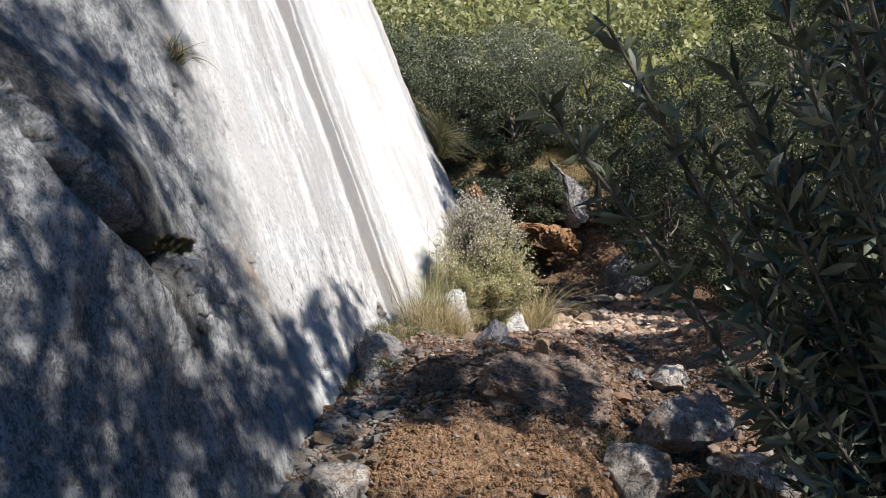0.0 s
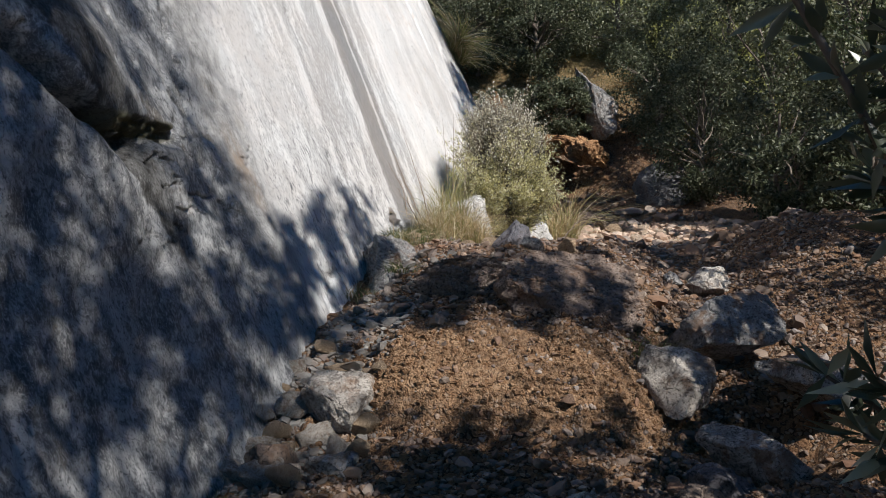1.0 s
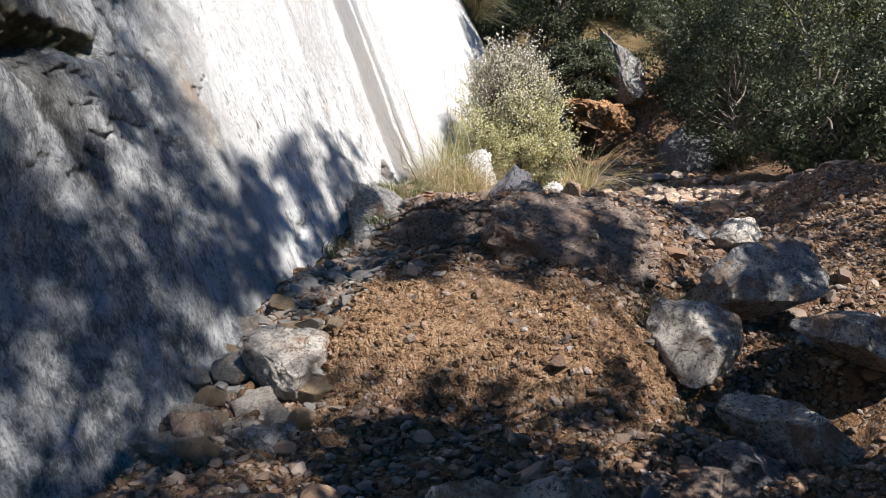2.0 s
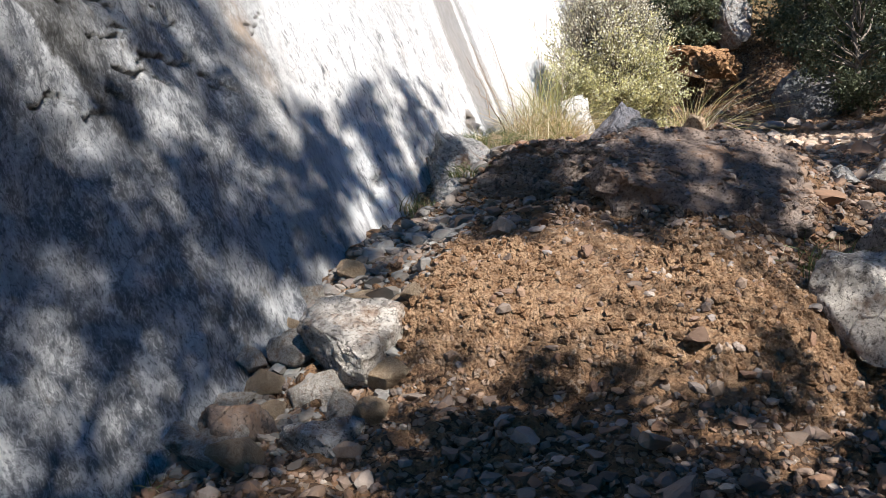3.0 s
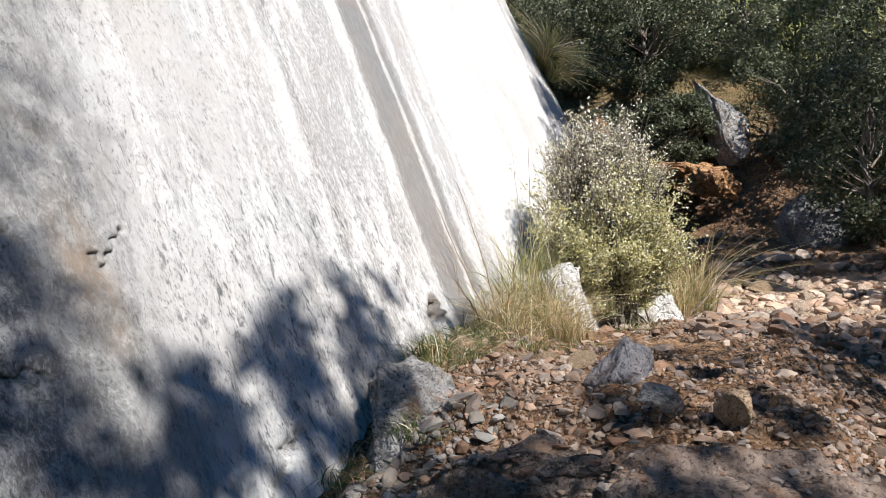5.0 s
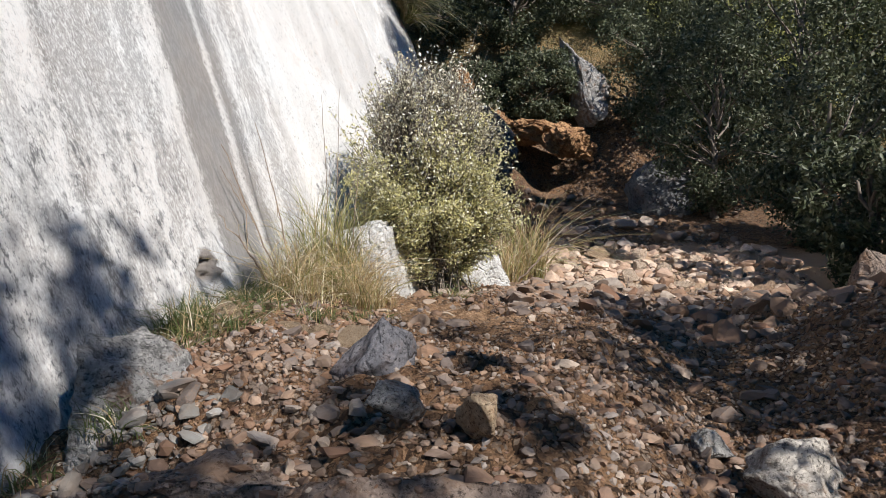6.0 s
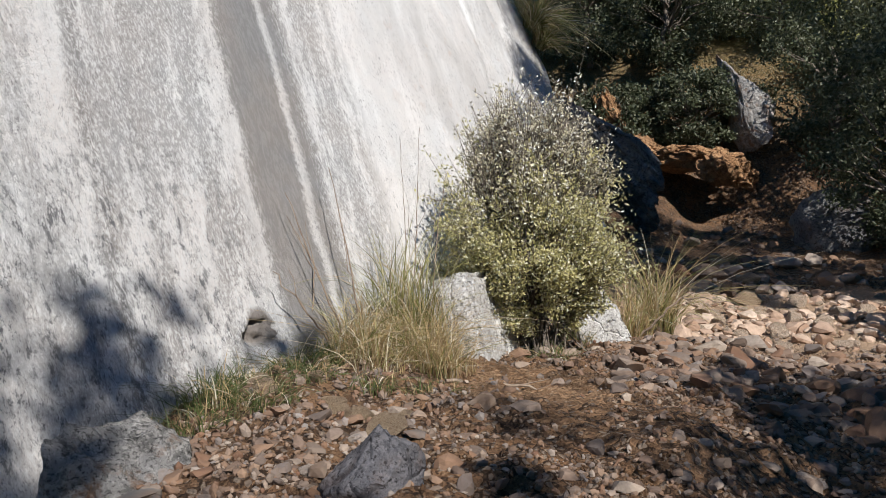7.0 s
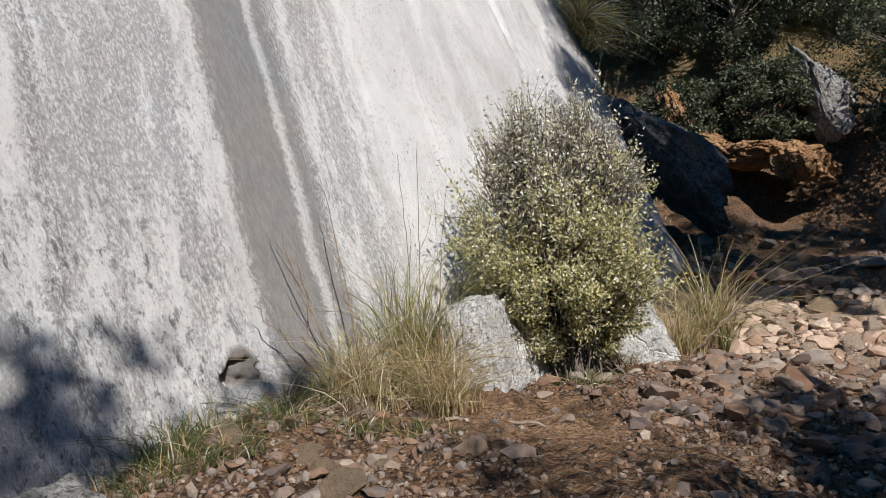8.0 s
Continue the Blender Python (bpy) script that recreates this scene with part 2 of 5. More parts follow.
    # grey-brown strip where the weathered face meets the washed one
    strip = n.ramp(n.math("ADD", n.math("SUBTRACT", y, n.math("MULTIPLY", n.math("SUBTRACT", z, 2.0), 0.15)), n.math("ADD", n.math("MULTIPLY", n.math("SUBTRACT", runs, 0.5), 0.7), -5.5)), (0.12, 0.0), (0.3, 1.0), (0.85, 1.0), (0.95, 0.0))
    tone = n.mix(n.ramp(fine, (0.42, 0.0), (0.56, 1.0)), (0.25, 0.235, 0.215), (0.48, 0.46, 0.43))
    lich = n.mix(n.math("MULTIPLY", strip, 0.4), lich, tone)
    col = n.mix(n.math("MULTIPLY", old, 0.95), col, lich)
    # brown rock below the flake, painted near black for the overhang's shade
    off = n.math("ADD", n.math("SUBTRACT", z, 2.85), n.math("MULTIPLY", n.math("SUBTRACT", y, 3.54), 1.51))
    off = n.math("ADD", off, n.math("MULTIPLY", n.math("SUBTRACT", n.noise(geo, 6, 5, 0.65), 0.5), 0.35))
    flake_shade = n.math("MULTIPLY", n.ramp(off, (0.0, 0.0), (0.04, 1.0), (0.7, 0.9), (0.98, 0.0)), n.ramp(n.math("DIVIDE", y, 10.0), (0.345, 0.0), (0.36, 1.0), (0.465, 1.0), (0.49, 0.0)))
    col = n.mix(n.math("MULTIPLY", flake_shade, n.ramp(chip, (0.38, 0.95), (0.62, 0.6))), col, (0.05, 0.046, 0.04))
    # moss in the ledge
    moss = n.math("MULTIPLY", n.ramp(n.math("DIVIDE", y, 10.0), (0.40, 0.0), (0.44, 1.0), (0.507, 1.0), (0.516, 0.0)), n.ramp(n.math("DIVIDE", z, 4.0), (0.451, 0.0), (0.457, 1.0), (0.477, 1.0), (0.484, 0.0)))
    col = n.mix(n.math("MULTIPLY", moss, n.ramp(chip, (0.36, 0.5), (0.52, 1.0))), col, (0.13, 0.12, 0.065))
    # brown stone in the knot hole
    k = n.add("ShaderNodeVectorMath")
    k.operation = "DISTANCE"
    n.put(k.inputs[0], n.add("ShaderNodeCombineXYZ", X=0.0, Y=y, Z=z).outputs[0])
    k.inputs[1].default_value = (0, 8.86, 1.20)
    col = n.mix(n.ramp(k.outputs["Value"], (0.085, 0.8), (0.12, 0.0)), col, (0.17, 0.135, 0.11))
    # one rusty stain under a crack
    d = n.add("ShaderNodeVectorMath")
    d.operation = "DISTANCE"
    n.put(d.inputs[0], n.add("ShaderNodeCombineXYZ", X=0.0, Y=n.math("MULTIPLY", y, 2.4), Z=z).outputs[0])
    d.inputs[1].default_value = (0, 6.0 * 2.4, 1.66)
    rust = n.math("MULTIPLY", n.ramp(d.outputs["Value"], (0.08, 1.0), (0.42, 0.0)), n.ramp(n.noise(n.coords((1, 1, 0.3)), 9, 5, 0.65), (0.35, 0.1), (0.6, 0.8)))
    col = n.mix(rust, col, (0.35, 0.25, 0.17))
    pit = n.noise(geo, 95, 4, 0.75)
    col = n.mix(n.ramp(pit, (0.33, 0.3), (0.40, 0.0)), col, (0.34, 0.335, 0.33))
    h = n.math("ADD", n.math("MULTIPLY", grain, 0.35), n.math("MULTIPLY", flake, 0.9))
    h = n.math("ADD", h, n.math("MULTIPLY", pit, 0.5))
    h = n.math("ADD", h, n.math("MULTIPLY", n.ramp(chip, (0.4, 0.0), (0.58, 1.0)), 0.25))
    return n.done(col, 0.88, n.bump(h, 0.9, 0.02), 0.25)


def rock_material(name, a, b, c, scale=1.0, soil=0.35):
    """Weathered stone of three tones, with soil in its hollows."""
    n = Nodes(name)
    geo = n.coords()
    rnd = n.add("ShaderNodeObjectInfo").outputs["Random"]
    off = n.add("ShaderNodeVectorMath")
    n.put(off.inputs[0], geo)
    n.put(off.inputs[1], n.add("ShaderNodeCombineXYZ", X=n.math("MULTIPLY", rnd, 31.0), Y=n.math("MULTIPLY", rnd, 17.0), Z=0.0).outputs[0])
    p = off.outputs[0]
    big = n.noise(p, 3.5 * scale, 5, 0.6, 0.3)
    mid = n.noise(p, 13 * scale, 7, 0.75, 0.4)
    tiny = n.noise(p, 60 * scale, 5, 0.75)
    col = n.mix(n.ramp(big, (0.42, 0.0), (0.58, 1.0)), a, b)
    col = n.mix(n.ramp(mid, (0.5, 0.0), (0.58, 0.9)), col, c)
    col = n.mix(n.ramp(n.noise(p, 22 * scale, 5, 0.7), (0.53, 0.0), (0.62, 0.5)), col, tuple(min(0.8, v * 1.35) for v in b))
    col = n.mix(n.ramp(tiny, (0.38, 0.9), (0.48, 0.0)), col, tuple(v * 0.28 for v in c))
    col = n.mix(n.ramp(n.noise(p, 48 * scale, 6, 0.8), (0.55, 0.0), (0.63, 0.4)), col, tuple(min(0.8, v * 1.4) for v in b))
    if soil:
        col = n.mix(n.ramp(n.noise(p, 5 * scale, 6, 0.7), (0.52, 0.0), (0.62, soil)), col, (0.21, 0.115, 0.062))
    crack = n.add("ShaderNodeTexVoronoi", Vector=n.mix(0.12, p, n.add("ShaderNodeTexNoise", Vector=p, Scale=9.0).outputs["Color"]), Scale=5.0 * scale)
    crack.feature = "DISTANCE_TO_EDGE"
    rift = n.ramp(crack.outputs["Distance"], (0.0, 0.0), (0.05, 1.0))
    h = n.math("ADD", n.math("MULTIPLY", mid, 1.0), n.math("MULTIPLY", tiny, 0.45))
    h = n.math("ADD", h, n.math("MULTIPLY", rift, 0.35))
    return n.done(col, 0.9, n.bump(h, 1.0, 0.035), 0.2)


def pebble_material(name, per_island, tones=None):
    """Loose stones of many tones: grey, tan, and red."""
    n = Nodes(name)
    rnd = n.add("ShaderNodeNewGeometry").outputs["Random Per Island"] if per_island else n.add("ShaderNodeObjectInfo").outputs["Random"]
    tones = tones or ((0.0, (0.08, 0.058, 0.045)), (0.16, (0.30, 0.24, 0.195)), (0.3, (0.165, 0.085, 0.052)), (0.46, (0.28, 0.185, 0.125)), (0.6, (0.14, 0.126, 0.118)), (0.72, (0.22, 0.122, 0.072)), (0.8, (0.40, 0.33, 0.265)), (0.9, (0.25, 0.225, 0.21)), (1.0, (0.10, 0.062, 0.044)))
    tone = n.ramp(rnd, *tones)
    g = n.noise(n.coords(), 24, 5, 0.7)
    col = n.mix(n.ramp(g, (0.35, 0.5), (0.65, 0.0)), tone, (0.13, 0.09, 0.065))
    col = n.mix(n.ramp(n.noise(n.coords(), 6, 4, 0.6), (0.5, 0.0), (0.7, 0.6)), col, (0.20, 0.12, 0.075))
    return n.done(col, 0.9, n.bump(n.noise(n.coords(), 55, 5, 0.7), 0.6, 0.008), 0.2)


def soil_material():
    """Red clay earth with grit."""
    n = Nodes("red_earth")
    p = n.coords()
    big = n.noise(p, 0.7, 5, 0.6)
    mid = n.noise(p, 5, 6, 0.65)
    warp = n.mix(0.06, p, n.add("ShaderNodeTexNoise", Vector=p, Scale=14.0, Detail=4.0).outputs["Color"])
    v = n.add("ShaderNodeTexVoronoi", Vector=warp, Scale=70.0)
    v2 = n.add("ShaderNodeTexVoronoi", Vector=warp, Scale=34.0)
    col = n.mix(n.ramp(big, (0.4, 0.0), (0.62, 1.0)), (0.255, 0.14, 0.076), (0.35, 0.205, 0.115))
    col = n.mix(n.ramp(mid, (0.46, 0.0), (0.6, 0.8)), col, (0.11, 0.066, 0.043))
    col = n.mix(n.ramp(n.noise(p, 30, 6, 0.75), (0.5, 0.0), (0.6, 0.6)), col, (0.38, 0.24, 0.14))
    col = n.mix(n.ramp(n.noise(p, 75, 5, 0.8), (0.37, 0.6), (0.45, 0.0)), col, (0.06, 0.037, 0.025))
    sep = n.add("ShaderNodeSeparateColor", Color=v2.outputs["Color"])
    stone = n.mix(sep.outputs[1], (0.14, 0.105, 0.085), (0.42, 0.33, 0.25))
    lump = n.math("MULTIPLY", n.ramp(sep.outputs[0], (0.5, 0.0), (0.54, 0.9)), n.ramp(v2.outputs["Distance"], (0.38, 1.0), (0.5, 0.0)))
    col = n.mix(lump, col, stone)
    rim = n.math("MULTIPLY", n.ramp(sep.outputs[0], (0.5, 0.0), (0.54, 0.9)), n.ramp(v2.outputs["Distance"], (0.46, 0.0), (0.56, 0.9)))
    col = n.mix(rim, col, (0.045, 0.03, 0.022))
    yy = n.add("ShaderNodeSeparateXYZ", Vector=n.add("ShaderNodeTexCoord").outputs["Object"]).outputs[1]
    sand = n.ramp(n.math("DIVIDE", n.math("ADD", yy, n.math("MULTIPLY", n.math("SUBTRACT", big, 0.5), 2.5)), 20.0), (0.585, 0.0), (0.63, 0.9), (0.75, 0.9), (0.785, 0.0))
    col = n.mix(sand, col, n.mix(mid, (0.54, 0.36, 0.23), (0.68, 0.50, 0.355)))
    # a bare ochre patch where the mound has broken away
    xx = n.add("ShaderNodeSeparateXYZ", Vector=n.add("ShaderNodeTexCoord").outputs["Object"]).outputs[0]
    wave = n.math("MULTIPLY", n.math("SUBTRACT", n.noise(p, 2.2, 5, 0.65), 0.5), 0.9)
    lip = n.math("MULTIPLY", n.ramp(n.math("DIVIDE", n.math("ADD", yy, wave), 10.0), (0.485, 0.0), (0.505, 1.0), (0.555, 1.0), (0.58, 0.0)), n.ramp(n.math("DIVIDE", n.math("ADD", n.math("ADD", xx, 3.0), wave), 6.0), (0.19, 0.0), (0.23, 1.0), (0.52, 1.0), (0.56, 0.0)))
    ochre = n.mix(n.ramp(n.noise(p, 26, 6, 0.8), (0.42, 0.0), (0.58, 1.0)), (0.25, 0.135, 0.07), (0.50, 0.325, 0.195))
    near = n.add("ShaderNodeVectorMath")
    near.operation = "DISTANCE"
    n.put(near.inputs[0], n.add("ShaderNodeCombineXYZ", X=xx, Y=n.math("ADD", yy, wave), Z=0.0).outputs[0])
    near.inputs[1].default_value = (-1.35, 9.75, 0)
    lip = n.math("MAXIMUM", lip, n.ramp(near.outputs["Value"], (0.35, 1.0), (0.75, 0.0)))
    col = n.mix(n.math("MULTIPLY", lip, 0.88), col, ochre)
    # past the wash the hillsides are covered in dry grass
    y = n.add("ShaderNodeSeparateXYZ", Vector=n.add("ShaderNodeTexCoord").outputs["Object"]).outputs[1]
    col = n.mix(n.ramp(n.math("DIVIDE", y, 100.0), (0.215, 0.0), (0.26, 1.0)), col, n.mix(n.noise(p, 0.4, 6, 0.7), (0.17, 0.19, 0.05), (0.30, 0.29, 0.10)))
    h = n.math("ADD", n.math("MULTIPLY", mid, 1.4), n.math("MULTIPLY", n.noise(p, 60, 8, 0.8), 1.2))
    h = n.math("ADD", h, n.math("SUBTRACT", 0.7, v.outputs["Distance"]))
    h = n.math("ADD", h, n.math("SUBTRACT", 1.0, v2.outputs["Distance"]))
    return n.done(col, 0.95, n.bump(h, 1.0, 0.032), 0.15)


def leaf_material(name, a, b, translucent=0.35, rough=0.5, spec=0.4, pale=None, dark=None):
    n = Nodes(name)
    rnd = n.add("ShaderNodeNewGeometry").outputs["Random Per Island"]
    col = n.mix(rnd, a, b)
    col = n.mix(n.ramp(n.noise(n.coords(), 2.0, 3), (0.4, 0.0), (0.7, 0.5)), col, tuple(v * 0.6 for v in a))
    if pale:
        col = n.mix(n.ramp(rnd, (0.80, 0.0), (0.81, 1.0)), col, pale)
        col = n.mix(n.ramp(rnd, (0.16, 1.0), (0.17, 0.0)), col, dark)
    mat = n.done(col, rough, None, spec)
    tr = n.add("ShaderNodeBsdfTranslucent", Color=n.mix(0.5, col, tuple(min(1, v * 1.6) for v in b)))
    mx = n.add("ShaderNodeMixShader", Fac=translucent)
    n.t.links.new(n.bsdf.outputs[0], mx.inputs[1])
    n.t.links.new(tr.outputs[0], mx.inputs[2])
    n.t.links.new(mx.outputs[0], n.out.inputs["Surface"])
    return mat


def bark_material(name, a, b):
    n = Nodes(name)
    g = n.noise(n.coords((1, 1, 0.25)), 30, 6, 0.7)
    return n.done(n.mix(n.ramp(g, (0.35, 0.0), (0.65, 1.0)), a, b), 0.9, n.bump(g, 0.7, 0.01), 0.2)


SLAB = slab_material()
EARTH = soil_material()
GREY = rock_material("grey_limestone", (0.28, 0.27, 0.26), (0.39, 0.37, 0.345), (0.125, 0.12, 0.115), 1.0, 0.7)
PALE = rock_material("pale_tan_limestone", (0.42, 0.38, 0.335), (0.54, 0.49, 0.43), (0.22, 0.19, 0.165), 1.0, 0.6)
DARK = rock_material("dark_blue_grey_stone", (0.13, 0.13, 0.145), (0.19, 0.18, 0.19), (0.09, 0.09, 0.10), 1.0, 0.2)
RUST = rock_material("rusty_brown_stone", (0.19, 0.14, 0.115), (0.26, 0.20, 0.16), (0.12, 0.10, 0.09), 1.0, 0.6)
BROWN = rock_material("brown_grey_stone", (0.22, 0.165, 0.135), (0.28, 0.22, 0.18), (0.13, 0.095, 0.078), 0.9, 0.6)
WHITE = rock_material("white_limestone", (0.56, 0.545, 0.52), (0.62, 0.60, 0.575), (0.45, 0.43, 0.405), 0.8, 0.1)
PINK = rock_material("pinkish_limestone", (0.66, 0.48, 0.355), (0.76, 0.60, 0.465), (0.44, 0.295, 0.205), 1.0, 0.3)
TAN = rock_material("tan_stone", (0.42, 0.32, 0.22), (0.50, 0.38, 0.26), (0.33, 0.22, 0.13), 1.2, 0.4)
CLAY = rock_material("orange_clay", (0.32, 0.175, 0.085), (0.42, 0.25, 0.13), (0.17, 0.085, 0.045), 0.9, 0.6)
# grey stone with a lowered base colour that carries the shade past the slab
SHADOW_ROCK = rock_material("shade_toned_rock", (0.12, 0.12, 0.125), (0.18, 0.178, 0.175), (0.07, 0.07, 0.072), 0.6, 0.2)
PEBBLE = pebble_material("loose_stone", False)
GRIT = pebble_material("gravel_stone", True)
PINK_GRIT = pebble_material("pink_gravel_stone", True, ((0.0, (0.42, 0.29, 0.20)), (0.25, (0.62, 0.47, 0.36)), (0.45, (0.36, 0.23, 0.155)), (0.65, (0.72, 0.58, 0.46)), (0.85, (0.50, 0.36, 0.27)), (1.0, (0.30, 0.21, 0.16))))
GREY_GRIT = pebble_material("grey_gravel_stone", True, ((0.0, (0.10, 0.098, 0.09)), (0.3, (0.24, 0.235, 0.22)), (0.55, (0.155, 0.15, 0.135)), (0.8, (0.34, 0.33, 0.305)), (1.0, (0.19, 0.165, 0.135))))
EVERGREEN = leaf_material("evergreen_leaf", (0.036, 0.047, 0.022), (0.09, 0.10, 0.052), 0.2, 0.5, 0.3, (0.17, 0.18, 0.12), (0.025, 0.034, 0.016))
SHRUB_LEAF = leaf_material("dry_shrub_leaf", (0.36, 0.33, 0.135), (0.72, 0.64, 0.34), 0.35, 0.4, 0.5, (0.70, 0.67, 0.53), (0.09, 0.088, 0.04))
DRY_LEAF = leaf_material("dry_twig_leaf", (0.37, 0.33, 0.21), (0.76, 0.69, 0.52), 0.3, 0.4, 0.5, (0.84, 0.83, 0.78), (0.12, 0.105, 0.075))
LONG_LEAF = leaf_material("long_leaf", (0.05, 0.066, 0.04), (0.13, 0.145, 0.09), 0.22, 0.3, 0.7, (0.24, 0.26, 0.18), (0.03, 0.042, 0.024))
SLOPE_LEAF = leaf_material("sunlit_leaf", (0.10, 0.115, 0.055), (0.25, 0.26, 0.14), 0.3, 0.4, 0.5, (0.40, 0.41, 0.30), (0.05, 0.06, 0.03))
THICKET_LEAF = leaf_material("thicket_leaf", (0.10, 0.112, 0.058), (0.25, 0.26, 0.155), 0.28, 0.35, 0.6, (0.38, 0.39, 0.30), (0.035, 0.045, 0.022))
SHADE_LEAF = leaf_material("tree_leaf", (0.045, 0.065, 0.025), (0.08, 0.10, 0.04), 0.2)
HILL_LEAF = leaf_material("hillside_leaf", (0.19, 0.20, 0.08), (0.36, 0.35, 0.16), 0.3)
GRASS = leaf_material("green_grass", (0.15, 0.165, 0.05), (0.34, 0.32, 0.12), 0.35, 0.5, 0.3, (0.46, 0.42, 0.23), (0.07, 0.08, 0.028))
STRAW = leaf_material("dry_grass", (0.36, 0.255, 0.13), (0.58, 0.45, 0.26), 0.35, 0.5, 0.3, (0.72, 0.66, 0.52), (0.22, 0.16, 0.09))
WEED = leaf_material("low_weed", (0.06, 0.085, 0.025), (0.13, 0.15, 0.05), 0.3)
BARK = bark_material("grey_bark", (0.10, 0.08, 0.065), (0.20, 0.17, 0.14))
TWIG = bark_material("dry_twig", (0.17, 0.12, 0.09), (0.30, 0.24, 0.18))


# ---- ground ----
def axis(dense0, dense1, step, low, high, grow=1.22):
    mid = list(np.arange(dense0, dense1, step))
    a, s = [dense0], step
    while a[-1] > low:
        s *= grow
        a.append(a[-1] - s)
    b, s = [mid[-1]], step
    while b[-1] < high:
        s *= grow
        b.append(b[-1] + s)
    return np.array(a[:0:-1] + mid + b[1:])


def grid_faces(nu, nv):
    i = np.arange(nu * nv).reshape(nu, nv)
    return np.stack([i[:-1, :-1], i[1:, :-1], i[1:, 1:], i[:-1, 1:]], -1).reshape(-1, 4)


def build_ground():
    xs, ys = axis(-3.0, 2.2, 0.026, -420, 420), axis(2.6, 11.5, 0.026, -420, 520)
    gx, gy = np.meshgrid(xs, ys, indexing="ij")
    z = ground_z(gx.ravel(), gy.ravel())
    me = mesh("ground", np.stack([gx.ravel(), gy.ravel(), z], 1), grid_faces(len(xs), len(ys)), EARTH)
    tagged(new("ground", me), "reddish brown earth slope strewn with grit", "ground", kind="structure")


build_ground()


# ---- the rock slab ----
CRACKS = (
    (0.16, 0.028, ((3.4, 3.5), (3.52, 3.0), (3.56, 2.8), (3.72, 2.3), (4.02, 1.95), (4.33, 1.78))),
    (0.03, 0.02, ((5.0, 3.0), (4.85, 2.7), (4.95, 2.45), (4.9, 2.25))),
    (0.03, 0.014, ((5.45, 1.9), (5.6, 1.84), (5.75, 1.9))),
    (0.03, 0.014, ((4.3, 1.25), (4.55, 1.22), (4.75, 1.28))),
    (0.035, 0.016, ((13.9, 4.3), (13.85, 3.9), (14.0, 3.6), (13.9, 3.2))),
    (0.03, 0.012, ((5.5, 1.46), (5.56, 1.36), (5.68, 1.34))),
    (0.03, 0.012, ((4.8, 1.42), (4.9, 1.36), (5.02, 1.40))),
    (0.03, 0.012, ((5.2, 1.72), (5.32, 1.66), (5.4, 1.70))),
    (0.05, 0.012, ((5.31, 2.24), (5.30, 2.15), (5.39, 2.06), (5.41, 1.94), (5.46, 1.88))),
    (0.04, 0.012, ((4.71, 1.51), (4.84, 1.58), (4.95, 1.60), (4.99, 1.56))),
    (0.05, 0.013, ((4.99, 1.48), (5.07, 1.50), (5.18, 1.47), (5.25, 1.46), (5.36, 1.50), (5.43, 1.50), (5.54, 1.42))),
    (0.03, 0.012, ((5.07, 1.50), (5.08, 1.40), (5.12, 1.36))),
    (0.035, 0.012, ((6.06, 1.73), (6.16, 1.75), (6.30, 1.81))),
    (0.035, 0.014, ((4.45, 1.67), (4.72, 1.70), (4.95, 1.65))),
    (0.03, 0.012, ((5.16, 1.95), (5.22, 1.83), (5.30, 1.86))),
    (0.05, 0.02, ((6.6, 0.66), (6.72, 0.78), (6.9, 0.82))),
    (0.010, 0.032, ((7.7, 3.1), (7.78, 2.8), (7.62, 2.2), (7.58, 1.96))),
    (0.05, 0.03, ((5.95, 3.2), (5.7, 2.6), (5.55, 2.1))),
)


